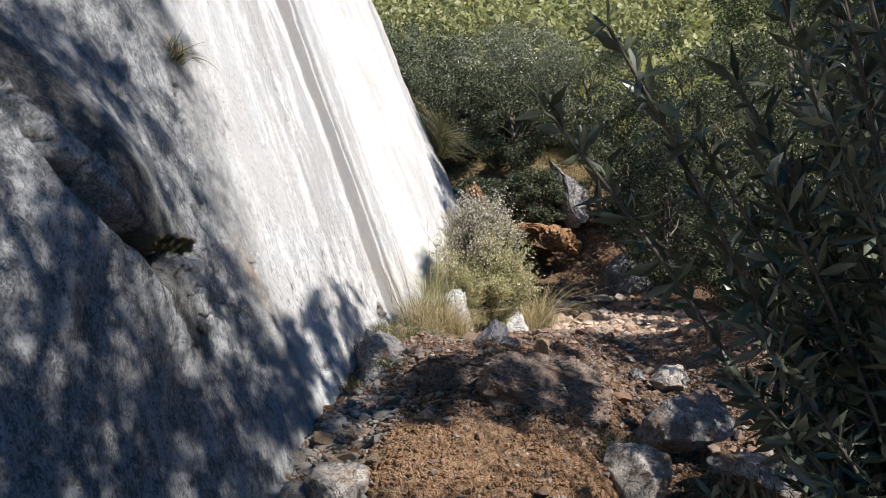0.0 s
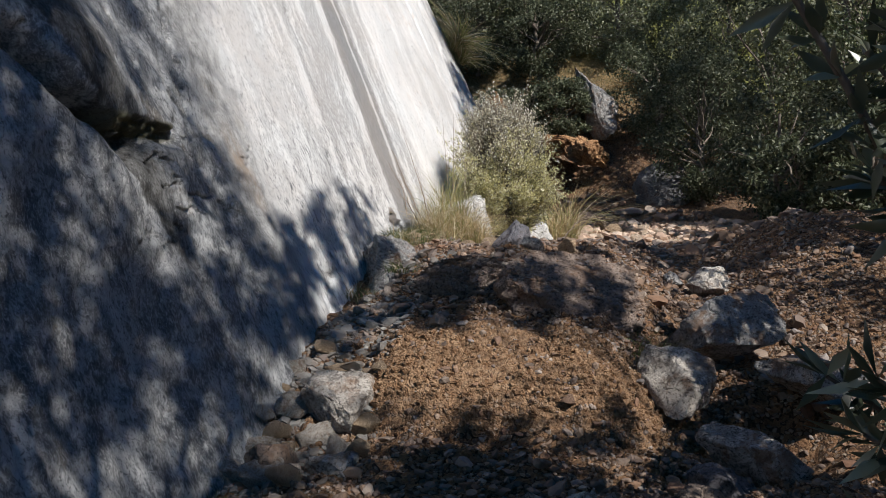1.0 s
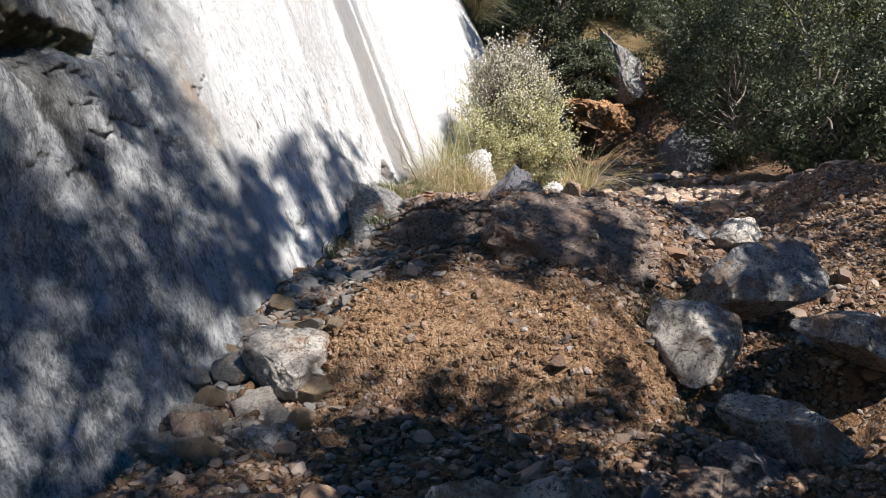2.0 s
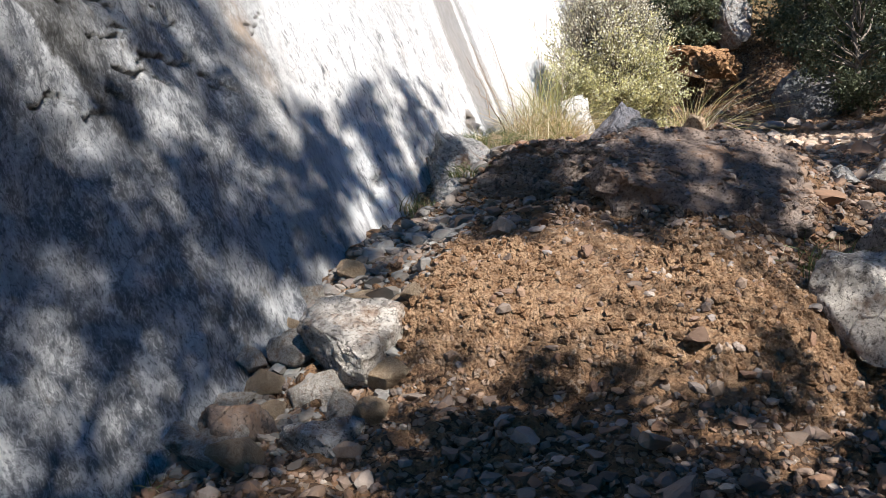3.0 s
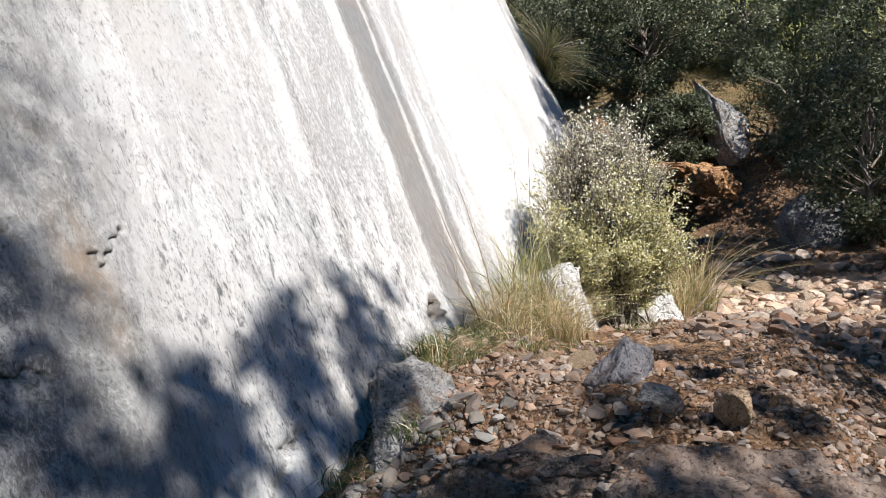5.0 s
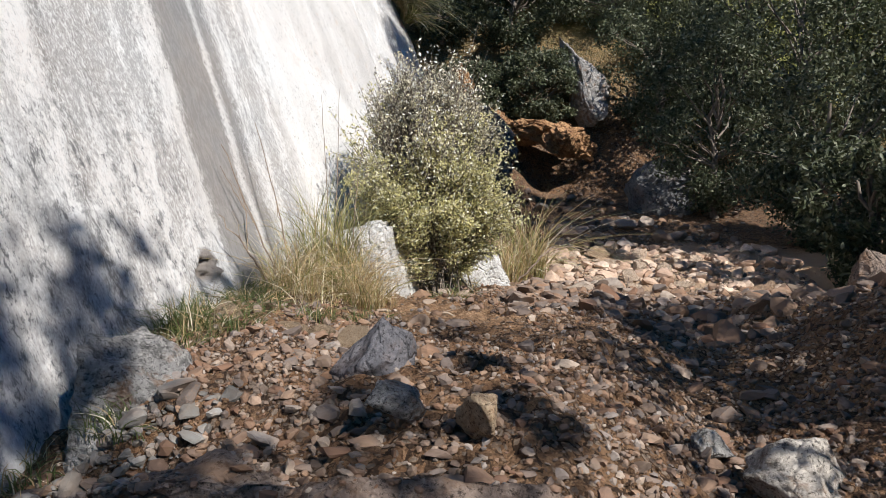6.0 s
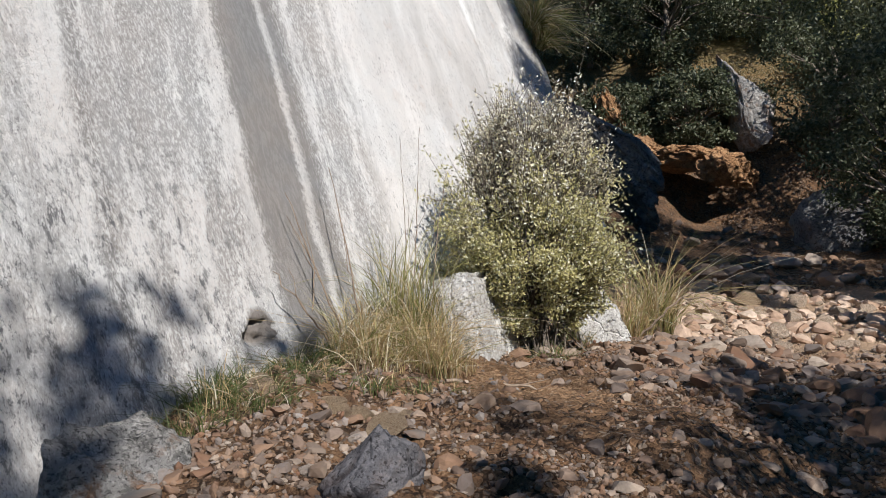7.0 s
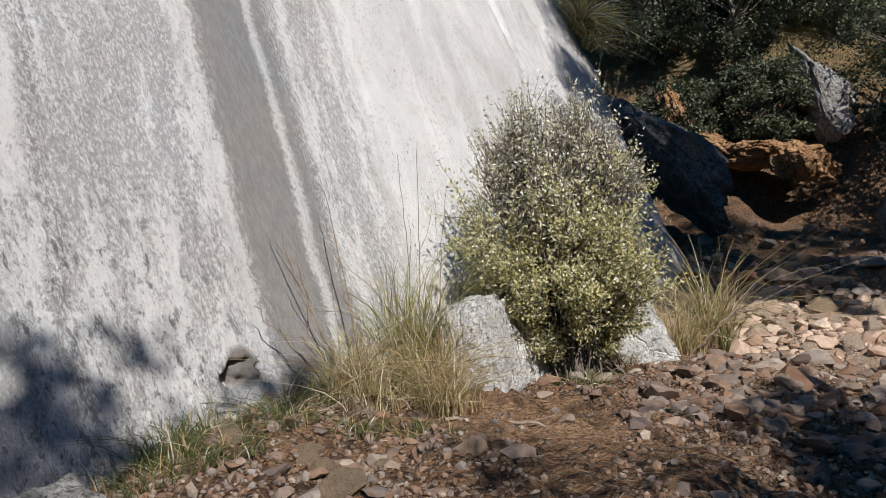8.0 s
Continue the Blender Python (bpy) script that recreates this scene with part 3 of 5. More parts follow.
def slab_relief(y, z):
    p = np.stack([y * 0.9, z * 0.55, 0 * y], 1)
    out = 0.08 * fbm(p * 0.45 + 3, 2) + 0.005 * fbm(np.stack([(y - 0.18 * z) * 2.2, z * 0.5, 0 * y], 1), 2) + 0.006 * fbm(np.stack([y * 9, z * 7, 0 * y], 1), 3)
    near = sstep(8.0, 5.5, y)
    ripple = np.round(3 * fbm(np.stack([y * 2.2, z * 1.5, 0 * y + 3], 1), 3)) / 3
    out = out + near * (0.010 * ripple + 0.022 * fbm(np.stack([y * 2.6, z * 1.6, 0 * y + 7], 1), 3) + 0.012 * fbm(np.stack([y * 12, z * 9, 0 * y], 1), 3))
    # bulging flake with a sharp lower edge, which ends in a ledge
    wv = 0.05 * fbm(np.stack([y * 3, z * 3, 0 * y], 1), 3)
    edge = np.interp(y, [3.2, 3.54, 3.72, 4.02, 4.33, 4.66, 4.9, 5.12, 5.5], [4.2, 2.87, 2.30, 1.98, 1.78, 1.80, 1.83, 1.85, 2.3]) + wv * np.where(y < 4.5, 1, 0.4)
    above = sstep(-0.02, 0.05, z - edge)
    out = out + 0.32 * np.exp(-(((y - 4.05) / 0.95) ** 2) - ((z - 2.1) / 0.9) ** 2)
    fall = np.exp(-(((y - 4.0) / 0.5) ** 2) - ((z - 2.4) / 0.75) ** 2)
    out = out + 0.12 * fall * above
    out = out - 0.14 * np.exp(-(((z - edge + 0.03) / 0.07) ** 2)) * sstep(3.4, 3.7, y) * sstep(4.75, 4.55, y)
    out = out - 0.08 * np.exp(-(((z - edge + 0.02) / 0.04) ** 2)) * sstep(3.4, 3.8, y) * sstep(5.3, 5.0, y)
    jag = 0.03 * fbm(np.stack([y * 16, 0 * y, 0 * y], 1), 3)
    hollow = sstep(1.79, 1.81, z + jag) * sstep(1.92, 1.90, z - 0.6 * jag + 0.015 * np.sin(y * 9)) * sstep(4.1, 4.5, y) * sstep(5.16, 5.08, y)
    out = out - 0.06 * hollow * (1 + 0.8 * fbm(np.stack([y * 30, z * 30, 0 * y + 2], 1), 3))
    # cracks, jagged
    jy = y + 0.042 * fbm(np.stack([y * 18, z * 18, 0 * y + 4], 1), 3)
    jz = z + 0.048 * fbm(np.stack([y * 18, z * 18, 0 * y + 9], 1), 3)
    for depth, wid, line in CRACKS:
        for (y0, z0), (y1, z1) in zip(line[:-1], line[1:]):
            t = np.clip(((jy - y0) * (y1 - y0) + (jz - z0) * (z1 - z0)) / ((y1 - y0) ** 2 + (z1 - z0) ** 2), 0, 1)
            d = np.hypot(jy - y0 - t * (y1 - y0), jz - z0 - t * (z1 - z0))
            out = out - 1.5 * depth * np.exp(-((d / (0.72 * wid)) ** 2))
    # a knot hole near the foot
    r = np.hypot((y - 8.86) / 0.13, (z - 1.20) / 0.09)
    r = r + 0.55 * fbm(np.stack([y * 8, z * 8, 0 * y], 1), 3)
    out = out - 0.10 * sstep(1.0, 0.8, r) + 0.06 * sstep(0.8, 0.4, np.hypot((y - 8.89) / 0.11, (z - 1.19) / 0.08))
    # steep cracks towards the far end
    for yc, dep, wid in ((13.9, 0.06, 0.04), (15.1, 0.10, 0.10)):
        out = out - dep * np.exp(-(((y - yc + 0.05 * np.sin(z * 3)) / wid) ** 2)) * sstep(2.6, 3.2, z)
    return out


def build_slab():
    ys = np.concatenate([np.arange(-9, 2.5, 0.25), np.arange(2.5, 3.4, 0.03), np.arange(3.4, 6.5, 0.0115), np.arange(6.5, 8.6, 0.026), np.arange(8.6, 9.0, 0.012), np.arange(9.0, 11.5, 0.026), np.arange(11.5, 16.2, 0.07), np.arange(16.2, 18.0, 0.1)])
    zs = np.concatenate([np.arange(-1.0, -0.2, 0.1), np.arange(-0.2, 1.0, 0.024), np.arange(1.0, 1.3, 0.013), np.arange(1.3, 2.3, 0.0085), np.arange(2.3, 3.4, 0.016), np.arange(3.4, 3.6, 0.03), np.arange(3.6, 9.3, 0.09)])
    gy, gzz = np.meshgrid(ys, zs, indexing="ij")
    y, z = gy.ravel(), gzz.ravel()
    x = wall_x(y, z) + slab_relief(y, z)
    turn = np.clip(y - (16.45 + 0.12 * np.sin(z * 2.1) + 0.05 * np.sin(z * 7.3)), 0, None)
    x = x - 2.6 * turn**1.5
    n, m = len(ys), len(zs)
    top = np.stack([x, y, z], 1).reshape(n, m, 3)
    back = np.stack([np.stack([np.full(n, a), ys, np.full(n, b)], 1) for a, b in ((-7.2, 9.6), (-11.0, 9.8), (-12.0, -1.0))], 1)
    v = np.concatenate([top, back], 1)
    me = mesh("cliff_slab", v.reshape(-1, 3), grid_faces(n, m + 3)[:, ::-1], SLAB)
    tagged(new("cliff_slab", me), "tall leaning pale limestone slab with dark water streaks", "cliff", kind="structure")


build_slab()

# ---- rocks ----
ICO = {}


def ico(level):
    if level not in ICO:
        bm = bmesh.new()
        bmesh.ops.create_icosphere(bm, subdivisions=level, radius=1.0)
        ICO[level] = (np.array([v.co[:] for v in bm.verts]), np.array([[v.index for v in f.verts] for f in bm.faces]))
        bm.free()
    return ICO[level]


def rock_shape(seed, level, size, cuts=9, rough=0.12, box=0.8):
    """An angular stone: a ball cut by random planes, then roughened. size: its three half-axes."""
    rng = np.random.default_rng(seed)
    v, f = ico(level)
    v = np.sign(v) * np.abs(v) ** box
    for _ in range(cuts):
        d = rng.normal(size=3)
        d /= np.linalg.norm(d)
        h = v @ d
        lim = rng.uniform(0.42, 0.8)
        v = v - np.outer(np.clip(h - lim, 0, None) * 0.96, d)
    v = v / np.abs(v).max(0)
    off = rng.uniform(-50, 50, 3)
    v = v * (1 + rough * fbm(v * 1.7 + off, 4)[:, None]) + 0.3 * rough * np.stack([fbm(v * 6 + off + k, 4, 0.6) for k in (0, 9, 21)], 1)
    return v * np.array(size), f


def boulder(name, x, y, top, size, mat, label, seed, rz=0.0, tilt=(0, 0), cuts=9, rough=0.13, level=5, group="", box=0.75, taper=0.0):
    v, f = rock_shape(seed, level, size, cuts, rough, box)
    v[:, :2] *= (1 - taper * np.clip(v[:, 2:] / size[2] * 0.5 + 0.5, 0, 1))
    me = mesh(name, v, f, mat)
    ob = new(name, me)
    m = Euler((radians(tilt[0]), radians(tilt[1]), radians(rz))).to_matrix()
    high = max((m @ Vector(p)).z for p in v[:: max(1, len(v) // 400)])
    ob.matrix_basis = pose(x, y, top - high, tilt[0], tilt[1], rz)
    return tagged(ob, label, "rock", group)


def block(name, x, y, z, half, mat, label, seed, rz, tilt, taper):
    """An angular block with broken corners; z: the height of its foot."""
    rg = np.random.default_rng(seed)
    bm = bmesh.new()
    bmesh.ops.create_cube(bm, size=2.0)
    for v in bm.verts:
        v.co *= 1 - rg.uniform(0, taper) * (1 if v.co.z > 0 else 0.3)
    bmesh.ops.bevel(bm, geom=list(bm.edges), offset=0.12, segments=2, affect="EDGES")
    bmesh.ops.triangulate(bm, faces=list(bm.faces))
    bmesh.ops.subdivide_edges(bm, edges=list(bm.edges), cuts=9, use_grid_fill=True)
    me = bpy.data.meshes.new(name)
    bm.to_mesh(me)
    bm.free()
    p = np.array([v.co[:] for v in me.vertices]) * np.array(half)
    d = np.stack([fbm(p * 5 + seed + k, 4) for k in (0, 7, 19)], 1) * 0.022 + np.stack([np.round(fbm(p * 2.2 + seed + k, 2) * 3) for k in (3, 11, 29)], 1) * 0.006
    me.vertices.foreach_set("co", (p + d).astype(np.float32).ravel())
    me.polygons.foreach_set("use_smooth", np.ones(len(me.polygons), dtype=bool))
    me.materials.append(mat)
    ob = new(name, me)
    ob.matrix_basis = pose(x, y, z + half[2] * 0.95, tilt[0], -tilt[1], rz)
    return tagged(ob, label, "rock")


boulder("boulder", -2.24, 7.42, 1.08, (0.46, 0.42, 0.54), GREY, "grey limestone boulder leaning against the slab foot", 3, 20, (0, 4), cuts=18, rough=0.13, level=6)
boulder("boulder", -1.12, 7.50, 1.18, (0.21, 0.18, 0.18), DARK, "small dark blue-grey pointed boulder on gravel", 6, 24, (4, 6), cuts=11, box=0.9, taper=0.6)
boulder("boulder", -1.80, 4.98, 0.42, (0.25, 0.21, 0.22), PALE, "pale grey-tan boulder among tan stones by the slab", 9, 35, (8, 10), cuts=16, rough=0.12)
HOSTS = [boulder("boulder", -0.48, 6.34, 1.00, (0.60, 0.42, 0.32), BROWN, "large brown half-buried boulder in the mound", 14, 6, (14, 4), cuts=14, rough=0.13, box=0.7, level=6)]
HOSTS.append(boulder("boulder", -1.26, 6.36, 0.97, (0.40, 0.30, 0.17), BROWN, "flat brown rock plate resting on the mound", 15, 30, (16, -6), cuts=12, rough=0.18, level=6))
boulder("boulder", 0.13, 5.50, 0.47, (0.27, 0.21, 0.19), PALE, "grey wedge of limestone at the edge of the slope", 18, -15, (5, 8), cuts=15, rough=0.1)
boulder("boulder", 0.42, 6.22, 0.70, (0.43, 0.25, 0.26), GREY, "long grey boulder lying across the slope", 21, 12, (4, -6), cuts=15, rough=0.1)
boulder("boulder", 0.88, 5.72, 0.38, (0.36, 0.30, 0.20), GREY, "grey boulder over a dark hollow", 24, 40, (-8, 10), cuts=15, rough=0.1)
boulder("boulder", 0.48, 5.08, 0.10, (0.36, 0.14, 0.15), GREY, "long pale-edged grey block on dark gravel", 27, -28, (0, 12), cuts=15, rough=0.09)
boulder("boulder", 0.30, 4.72, 0.02, (0.18, 0.11, 0.12), DARK, "smooth blue-grey rock among rubble", 30, -30, (0, 10), cuts=7)
boulder("boulder", 0.12, 4.42, 0.02, (0.19, 0.13, 0.12), RUST, "reddish brown rock among rubble", 33, -20, cuts=8)
boulder("boulder", -0.46, 3.60, 0.30, (0.36, 0.28, 0.30), PALE, "rough grey boulder with mossy side on the path", 37, 15, (-6, 4), cuts=17, rough=0.13, level=6)
boulder("boulder", -1.42, 3.72, 0.12, (0.24, 0.15, 0.16), RUST, "rusty brown rock at the path's edge", 39, 10, cuts=9)
boulder("boulder", -0.98, 3.68, 0.13, (0.13, 0.12, 0.13), PALE, "pale angular grey stone in the rubble", 42, 50, cuts=10)
boulder("boulder", -1.98, 4.40, 0.18, (0.13, 0.12, 0.14), RUST, "brown rock with a tan broken face", 45, 0, cuts=9)
boulder("boulder", -1.62, 4.44, 0.13, (0.16, 0.13, 0.12), GREY, "grey rock half sunk in gravel", 48, 70, cuts=8)
boulder("boulder", -2.50, 5.86, 0.62, (0.08, 0.13, 0.14), PALE, "upright grey stone blade against the slab", 51, 30, (0, 15), cuts=10)
boulder("boulder", 0.46, 7.66, 0.72, (0.20, 0.17, 0.15), PALE, "pale tilted rock beside the wash", 54, -30, (10, -15), cuts=14, rough=0.1)
boulder("boulder", -0.92, 7.00, 1.06, (0.11, 0.09, 0.06), GREY, "flat grey stone lying on gravel", 57, 30, (15, 10), cuts=10, level=4)
boulder("boulder", -0.63, 6.98, 1.05, (0.08, 0.10, 0.09), TAN, "pale tan stone standing in gravel", 60, 10, (10, 0), cuts=8, level=4)
block("boulder", -2.20, 10.40, 0.62, (0.30, 0.44, 0.37), WHITE, "white limestone block at the slab's foot below the shrub", 63, 12, (-3, 10), 0.12)
block("boulder", -2.20, 11.10, 0.45, (0.32, 0.55, 0.30), WHITE, "low white limestone ledge behind the shrub", 64, -6, (0, 14), 0.15)
block("boulder", -1.70, 12.35, 0.40, (0.28, 0.58, 0.32), WHITE, "white broken limestone block beside the shrub", 66, 24, (4, 16), 0.25)
boulder("boulder", 0.18, 7.95, 0.66, (0.10, 0.08, 0.08), GREY, "pale flat rock beyond the grey boulders", 67, 10, (0, 8), cuts=12, level=4)
boulder("boulder", -1.15, 21.35, 4.45, (0.52, 0.45, 0.95), GREY, "pointed pale grey rock standing on the bank", 72, 20, (0, -24), cuts=13, rough=0.16, taper=0.5)
boulder("boulder", 1.86, 11.7, 1.06, (0.28, 0.24, 0.34), RUST, "reddish rock at the edge of the wash", 75, 20, cuts=8)
boulder("boulder", 1.80, 11.15, 0.84, (0.26, 0.18, 0.20), RUST, "low reddish rock at the edge of the wash", 76, 50, cuts=8)
boulder("boulder", 0.55, 19.0, 1.9, (0.8, 0.6, 0.8), SHADOW_ROCK, "rounded rock at the head of the wash, toned dark for shade", 78, 20, cuts=7)


def joined(pieces):
    vs, fs, at = [], [], 0
    for v, f in pieces:
        vs.append(v)
        fs.append(f + at)
        at += len(v)
    return np.concatenate(vs), np.concatenate(fs)


def build_shoulder():
    """The lower shoulder of rock that carries the slab on and slopes down to the wash; its shade is in its colour."""
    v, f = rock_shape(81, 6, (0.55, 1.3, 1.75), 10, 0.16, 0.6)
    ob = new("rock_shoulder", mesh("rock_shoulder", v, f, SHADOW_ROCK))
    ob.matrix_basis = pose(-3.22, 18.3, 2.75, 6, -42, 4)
    tagged(ob, "shoulder of rock beyond the slab, its shade put into the colour", "rock")


def build_clay_bank():
    """A ledge of clay that runs out from the slab and ends in a drooping nose; hollow above and below."""
    bank = anchor("clay_bank", -2.2, 20.6, 2.1, "orange clay ledge jutting out over the shaded wash", "bank")
    for name, seed, size, m in (("ledge", 69, (0.75, 0.55, 0.30), pose(-0.55, 0.15, 0.62, 0, 26, -8)), ("ledge", 94, (0.85, 0.5, 0.30), pose(0.2, -0.05, 0.34, 0, 5, 6)), ("nose", 90, (0.62, 0.5, 0.42), pose(0.82, -0.3, 0.14, 0, 38, 10)), ("lump", 91, (0.28, 0.4, 0.6), pose(-1.2, 0.0, 1.2, 0, -20, 0))):
        v, f = rock_shape(seed, 6, size, 16, 0.3, 0.85)
        part(name, mesh(name, v, f, CLAY), bank, "", m)


build_shoulder()
build_clay_bank()

# ---- loose stones ----
rng = np.random.default_rng(11)
STONES = []
for k in range(14):
    v, f = rock_shape(200 + k, 3, (1.0, rng.uniform(0.65, 0.95), rng.uniform(0.4, 0.75)), 15, 0.05)
    STONES.append(mesh("stone", v, f, PEBBLE, False))


def stone(x, y, r, mat=None, label="small angular loose stone on red earth", seed=0, tilt=20):
    me = STONES[int(rng.integers(len(STONES)))]
    if mat is not None:
        v, f = rock_shape(seed, 4 if r > 0.07 else 3, (1.0, rng.uniform(0.7, 0.95), rng.uniform(0.5, 0.8)), 17, 0.06)
        me = mesh("stone", v, f, mat, False)
    ob = new("stone", me)
    m = pose(x, y, gz(x, y) + 0.22 * r, rng.uniform(-tilt, tilt), rng.uniform(-tilt, tilt), rng.uniform(0, 360))
    ob.matrix_basis = m @ Matrix.Diagonal((r, r, r, 1))
    return tagged(ob, label, "stone", "loose stones on the slope")


for x, y, r in ((-2.2, 5.12, 0.10), (-2.08, 5.28, 0.085), (-2.28, 4.92, 0.11), (-2.1, 4.8, 0.09), (-2.02, 4.66, 0.09), (-2.2, 4.62, 0.10), (-1.72, 5.3, 0.08), (-1.62, 5.2, 0.06), (-1.75, 4.72, 0.10), (-2.3, 5.3, 0.07), (-1.9, 4.78, 0.12), (-2.12, 5.0, 0.12), (-1.62, 4.92, 0.09), (-2.36, 5.12, 0.09), (-1.86, 5.32, 0.1), (-2.0, 5.46, 0.09), (-2.3, 5.5, 0.1), (-2.16, 5.66, 0.08), (-1.96, 4.3, 0.1), (-2.24, 4.4, 0.12), (-1.8, 4.2, 0.09), (-1.58, 4.66, 0.075)):
    stone(x, y, r * 1.2, TAN if r < 0.095 else PALE, "tan broken stone piled beside the slab", int(x * -1000))
for x, y, r in ((-2.02, 8.62, 0.09), (-2.2, 8.72, 0.07), (-1.9, 8.5, 0.07), (-1.75, 8.4, 0.08), (-2.28, 8.4, 0.11), (-1.62, 8.62, 0.06), (-1.5, 8.2, 0.1)):
    stone(x, y, r, TAN, "rounded tan stone below the slab foot", int(x * -1000))
for x, y, r in ((-0.55, 14.6, 0.16), (-0.9, 13.9, 0.13), (-0.2, 14.2, 0.12), (-1.1, 15.8, 0.26), (-0.75, 14.9, 0.2), (-1.3, 13.3, 0.12), (-0.6, 15.6, 0.18)):
    stone(x, y, r, TAN if r < 0.2 else RUST, "pale stone in the dry wash", int(y * 100))
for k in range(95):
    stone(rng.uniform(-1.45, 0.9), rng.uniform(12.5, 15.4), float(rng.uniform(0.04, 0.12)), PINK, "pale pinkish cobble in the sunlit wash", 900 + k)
count = 0
for k in range(30):
    y = rng.uniform(15.0, 20.0)
    stone(rng.uniform(-2.6, 1.2), y, float(rng.uniform(0.06, 0.2)), None, "stone in the shaded head of the wash")
while count < 120:
    y = rng.uniform(3.2, 13.5)
    x = rng.uniform(-2.5, 1.4)
    r = float(np.clip(rng.lognormal(-3.15, 0.42), 0.022, 0.13))
    if x < wall_x(y, gz(x, y)) + 0.1 or (abs(x + 0.8) < 0.8 and 5.1 < y < 5.7 and r > 0.04):
        continue
    stone(x, y, r)
    count += 1


def build_gravel():
    """Thousands of pebbles as one scatter."""
    r = np.random.default_rng(5)
    v0, f0 = ico(1)
    n = 36000
    y = 2.9 + 11.5 * r.beta(1.1, 2.0, n)
    x = r.uniform(-2.55, 1.6, n)
    clump = fbm(np.stack([x * 1.1, y * 1.1, 0 * x], 1), 3)
    lip = (np.abs(x + 0.8) < 0.85) & (y > 5.0) & (y < 5.75)
    bare = (np.abs(x + 1.4) < 0.6) & (np.abs(y - 9.75) < 0.6)
    keep = (clump + r.normal(0, 0.35, n) > -0.15) & ~(lip & (r.random(n) < 0.7)) & ~(bare & (r.random(n) < 0.7))
    keep &= x > wall_x(y, ground_z(x, y)) + 0.03
    x, y = x[keep], y[keep]
    n = len(x)
    z = ground_z(x, y)
    s = np.clip(r.lognormal(-4.45, 0.5, n), 0.005, 0.04)
    ang = r.uniform(0, 2 * np.pi, n)
    sq = r.uniform(0.45, 1.0, (n, 3)) * s[:, None]
    v = v0[None] * (1 + r.uniform(-0.22, 0.22, (n, len(v0), 1))) * sq[:, None, :]
    c, t = np.cos(ang)[:, None], np.sin(ang)[:, None]
    vx, vy = v[..., 0] * c - v[..., 1] * t, v[..., 0] * t + v[..., 1] * c
    vz = v[..., 2] + 0.4 * vx * r.uniform(-1, 1, (n, 1))
    v = np.stack([vx + x[:, None], vy + y[:, None], vz + (z + 0.2 * s)[:, None]], -1)
    f = f0[None] + (np.arange(n) * len(v0))[:, None, None]
    me = mesh("gravel", v.reshape(-1, 3), f.reshape(-1, 3), GRIT, False)
    tagged(new("gravel", me), "loose grey, tan and red gravel over the slope", "gravel", kind="stuff")


build_gravel()


def build_gully():
    """Grey stones that fill the gully between the slab and the mound."""
    r = np.random.default_rng(48)
    shapes = [rock_shape(700 + k, 2, (1.0, r.uniform(0.6, 0.9), r.uniform(0.35, 0.65)), 14, 0.05) for k in range(12)]
    pieces = []
    for k in range(2300):
        y = r.uniform(4.2, 7.2)
        x = wall_x(y, 0.4) + abs(r.normal(0.0, 0.42)) + 0.06
        z = gz(x, y)
        if x > -1.6 or x < wall_x(y, z) + 0.04:
            continue
        size = float(np.clip(r.lognormal(-3.85, 0.5), 0.012, 0.1))
        v, f = shapes[k % 12]
        m = np.array(Euler((r.uniform(-0.4, 0.4), r.uniform(-0.4, 0.4), r.uniform(0, 6.28))).to_matrix())
        pieces.append((v @ m.T * size + (x, y, z + 0.2 * size), f))
    v, f = joined(pieces)
    tagged(new("gully_stones", mesh("gully_stones", v, f, GREY_GRIT, False)), "flat grey stones filling the gully beside the slab", "rubble", kind="stuff")


build_gully()


def build_cobbles():
    """The pale cobbles between the larger ones in the sunlit bed of the wash, and darker ones at its head."""
    r = np.random.default_rng(46)
    shapes = [rock_shape(500 + k, 2, (1.0, r.uniform(0.6, 0.9), r.uniform(0.45, 0.75)), 10, 0.06) for k in range(10)]
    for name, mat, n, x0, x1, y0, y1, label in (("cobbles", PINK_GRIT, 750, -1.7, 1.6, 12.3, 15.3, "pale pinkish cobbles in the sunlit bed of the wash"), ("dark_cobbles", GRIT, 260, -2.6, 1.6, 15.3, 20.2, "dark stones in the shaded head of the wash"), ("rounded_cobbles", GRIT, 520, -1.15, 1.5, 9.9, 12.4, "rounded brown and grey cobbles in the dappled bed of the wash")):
        pieces = []
        for k in range(n):
            x, y, size = r.uniform(x0, x1), r.uniform(y0, y1), float(np.clip(r.lognormal(-3.0, 0.45), 0.02, 0.16))
            v, f = shapes[k % 10]
            m = np.array(Euler((r.uniform(-0.4, 0.4), r.uniform(-0.4, 0.4), r.uniform(0, 6.28))).to_matrix())
            pieces.append((v @ m.T * size + (x, y, gz(x, y) + 0.2 * size), f))
        v, f = joined(pieces)
        tagged(new(name, mesh(name, v, f, mat, False)), label, "cobbles", kind="stuff")


build_cobbles()


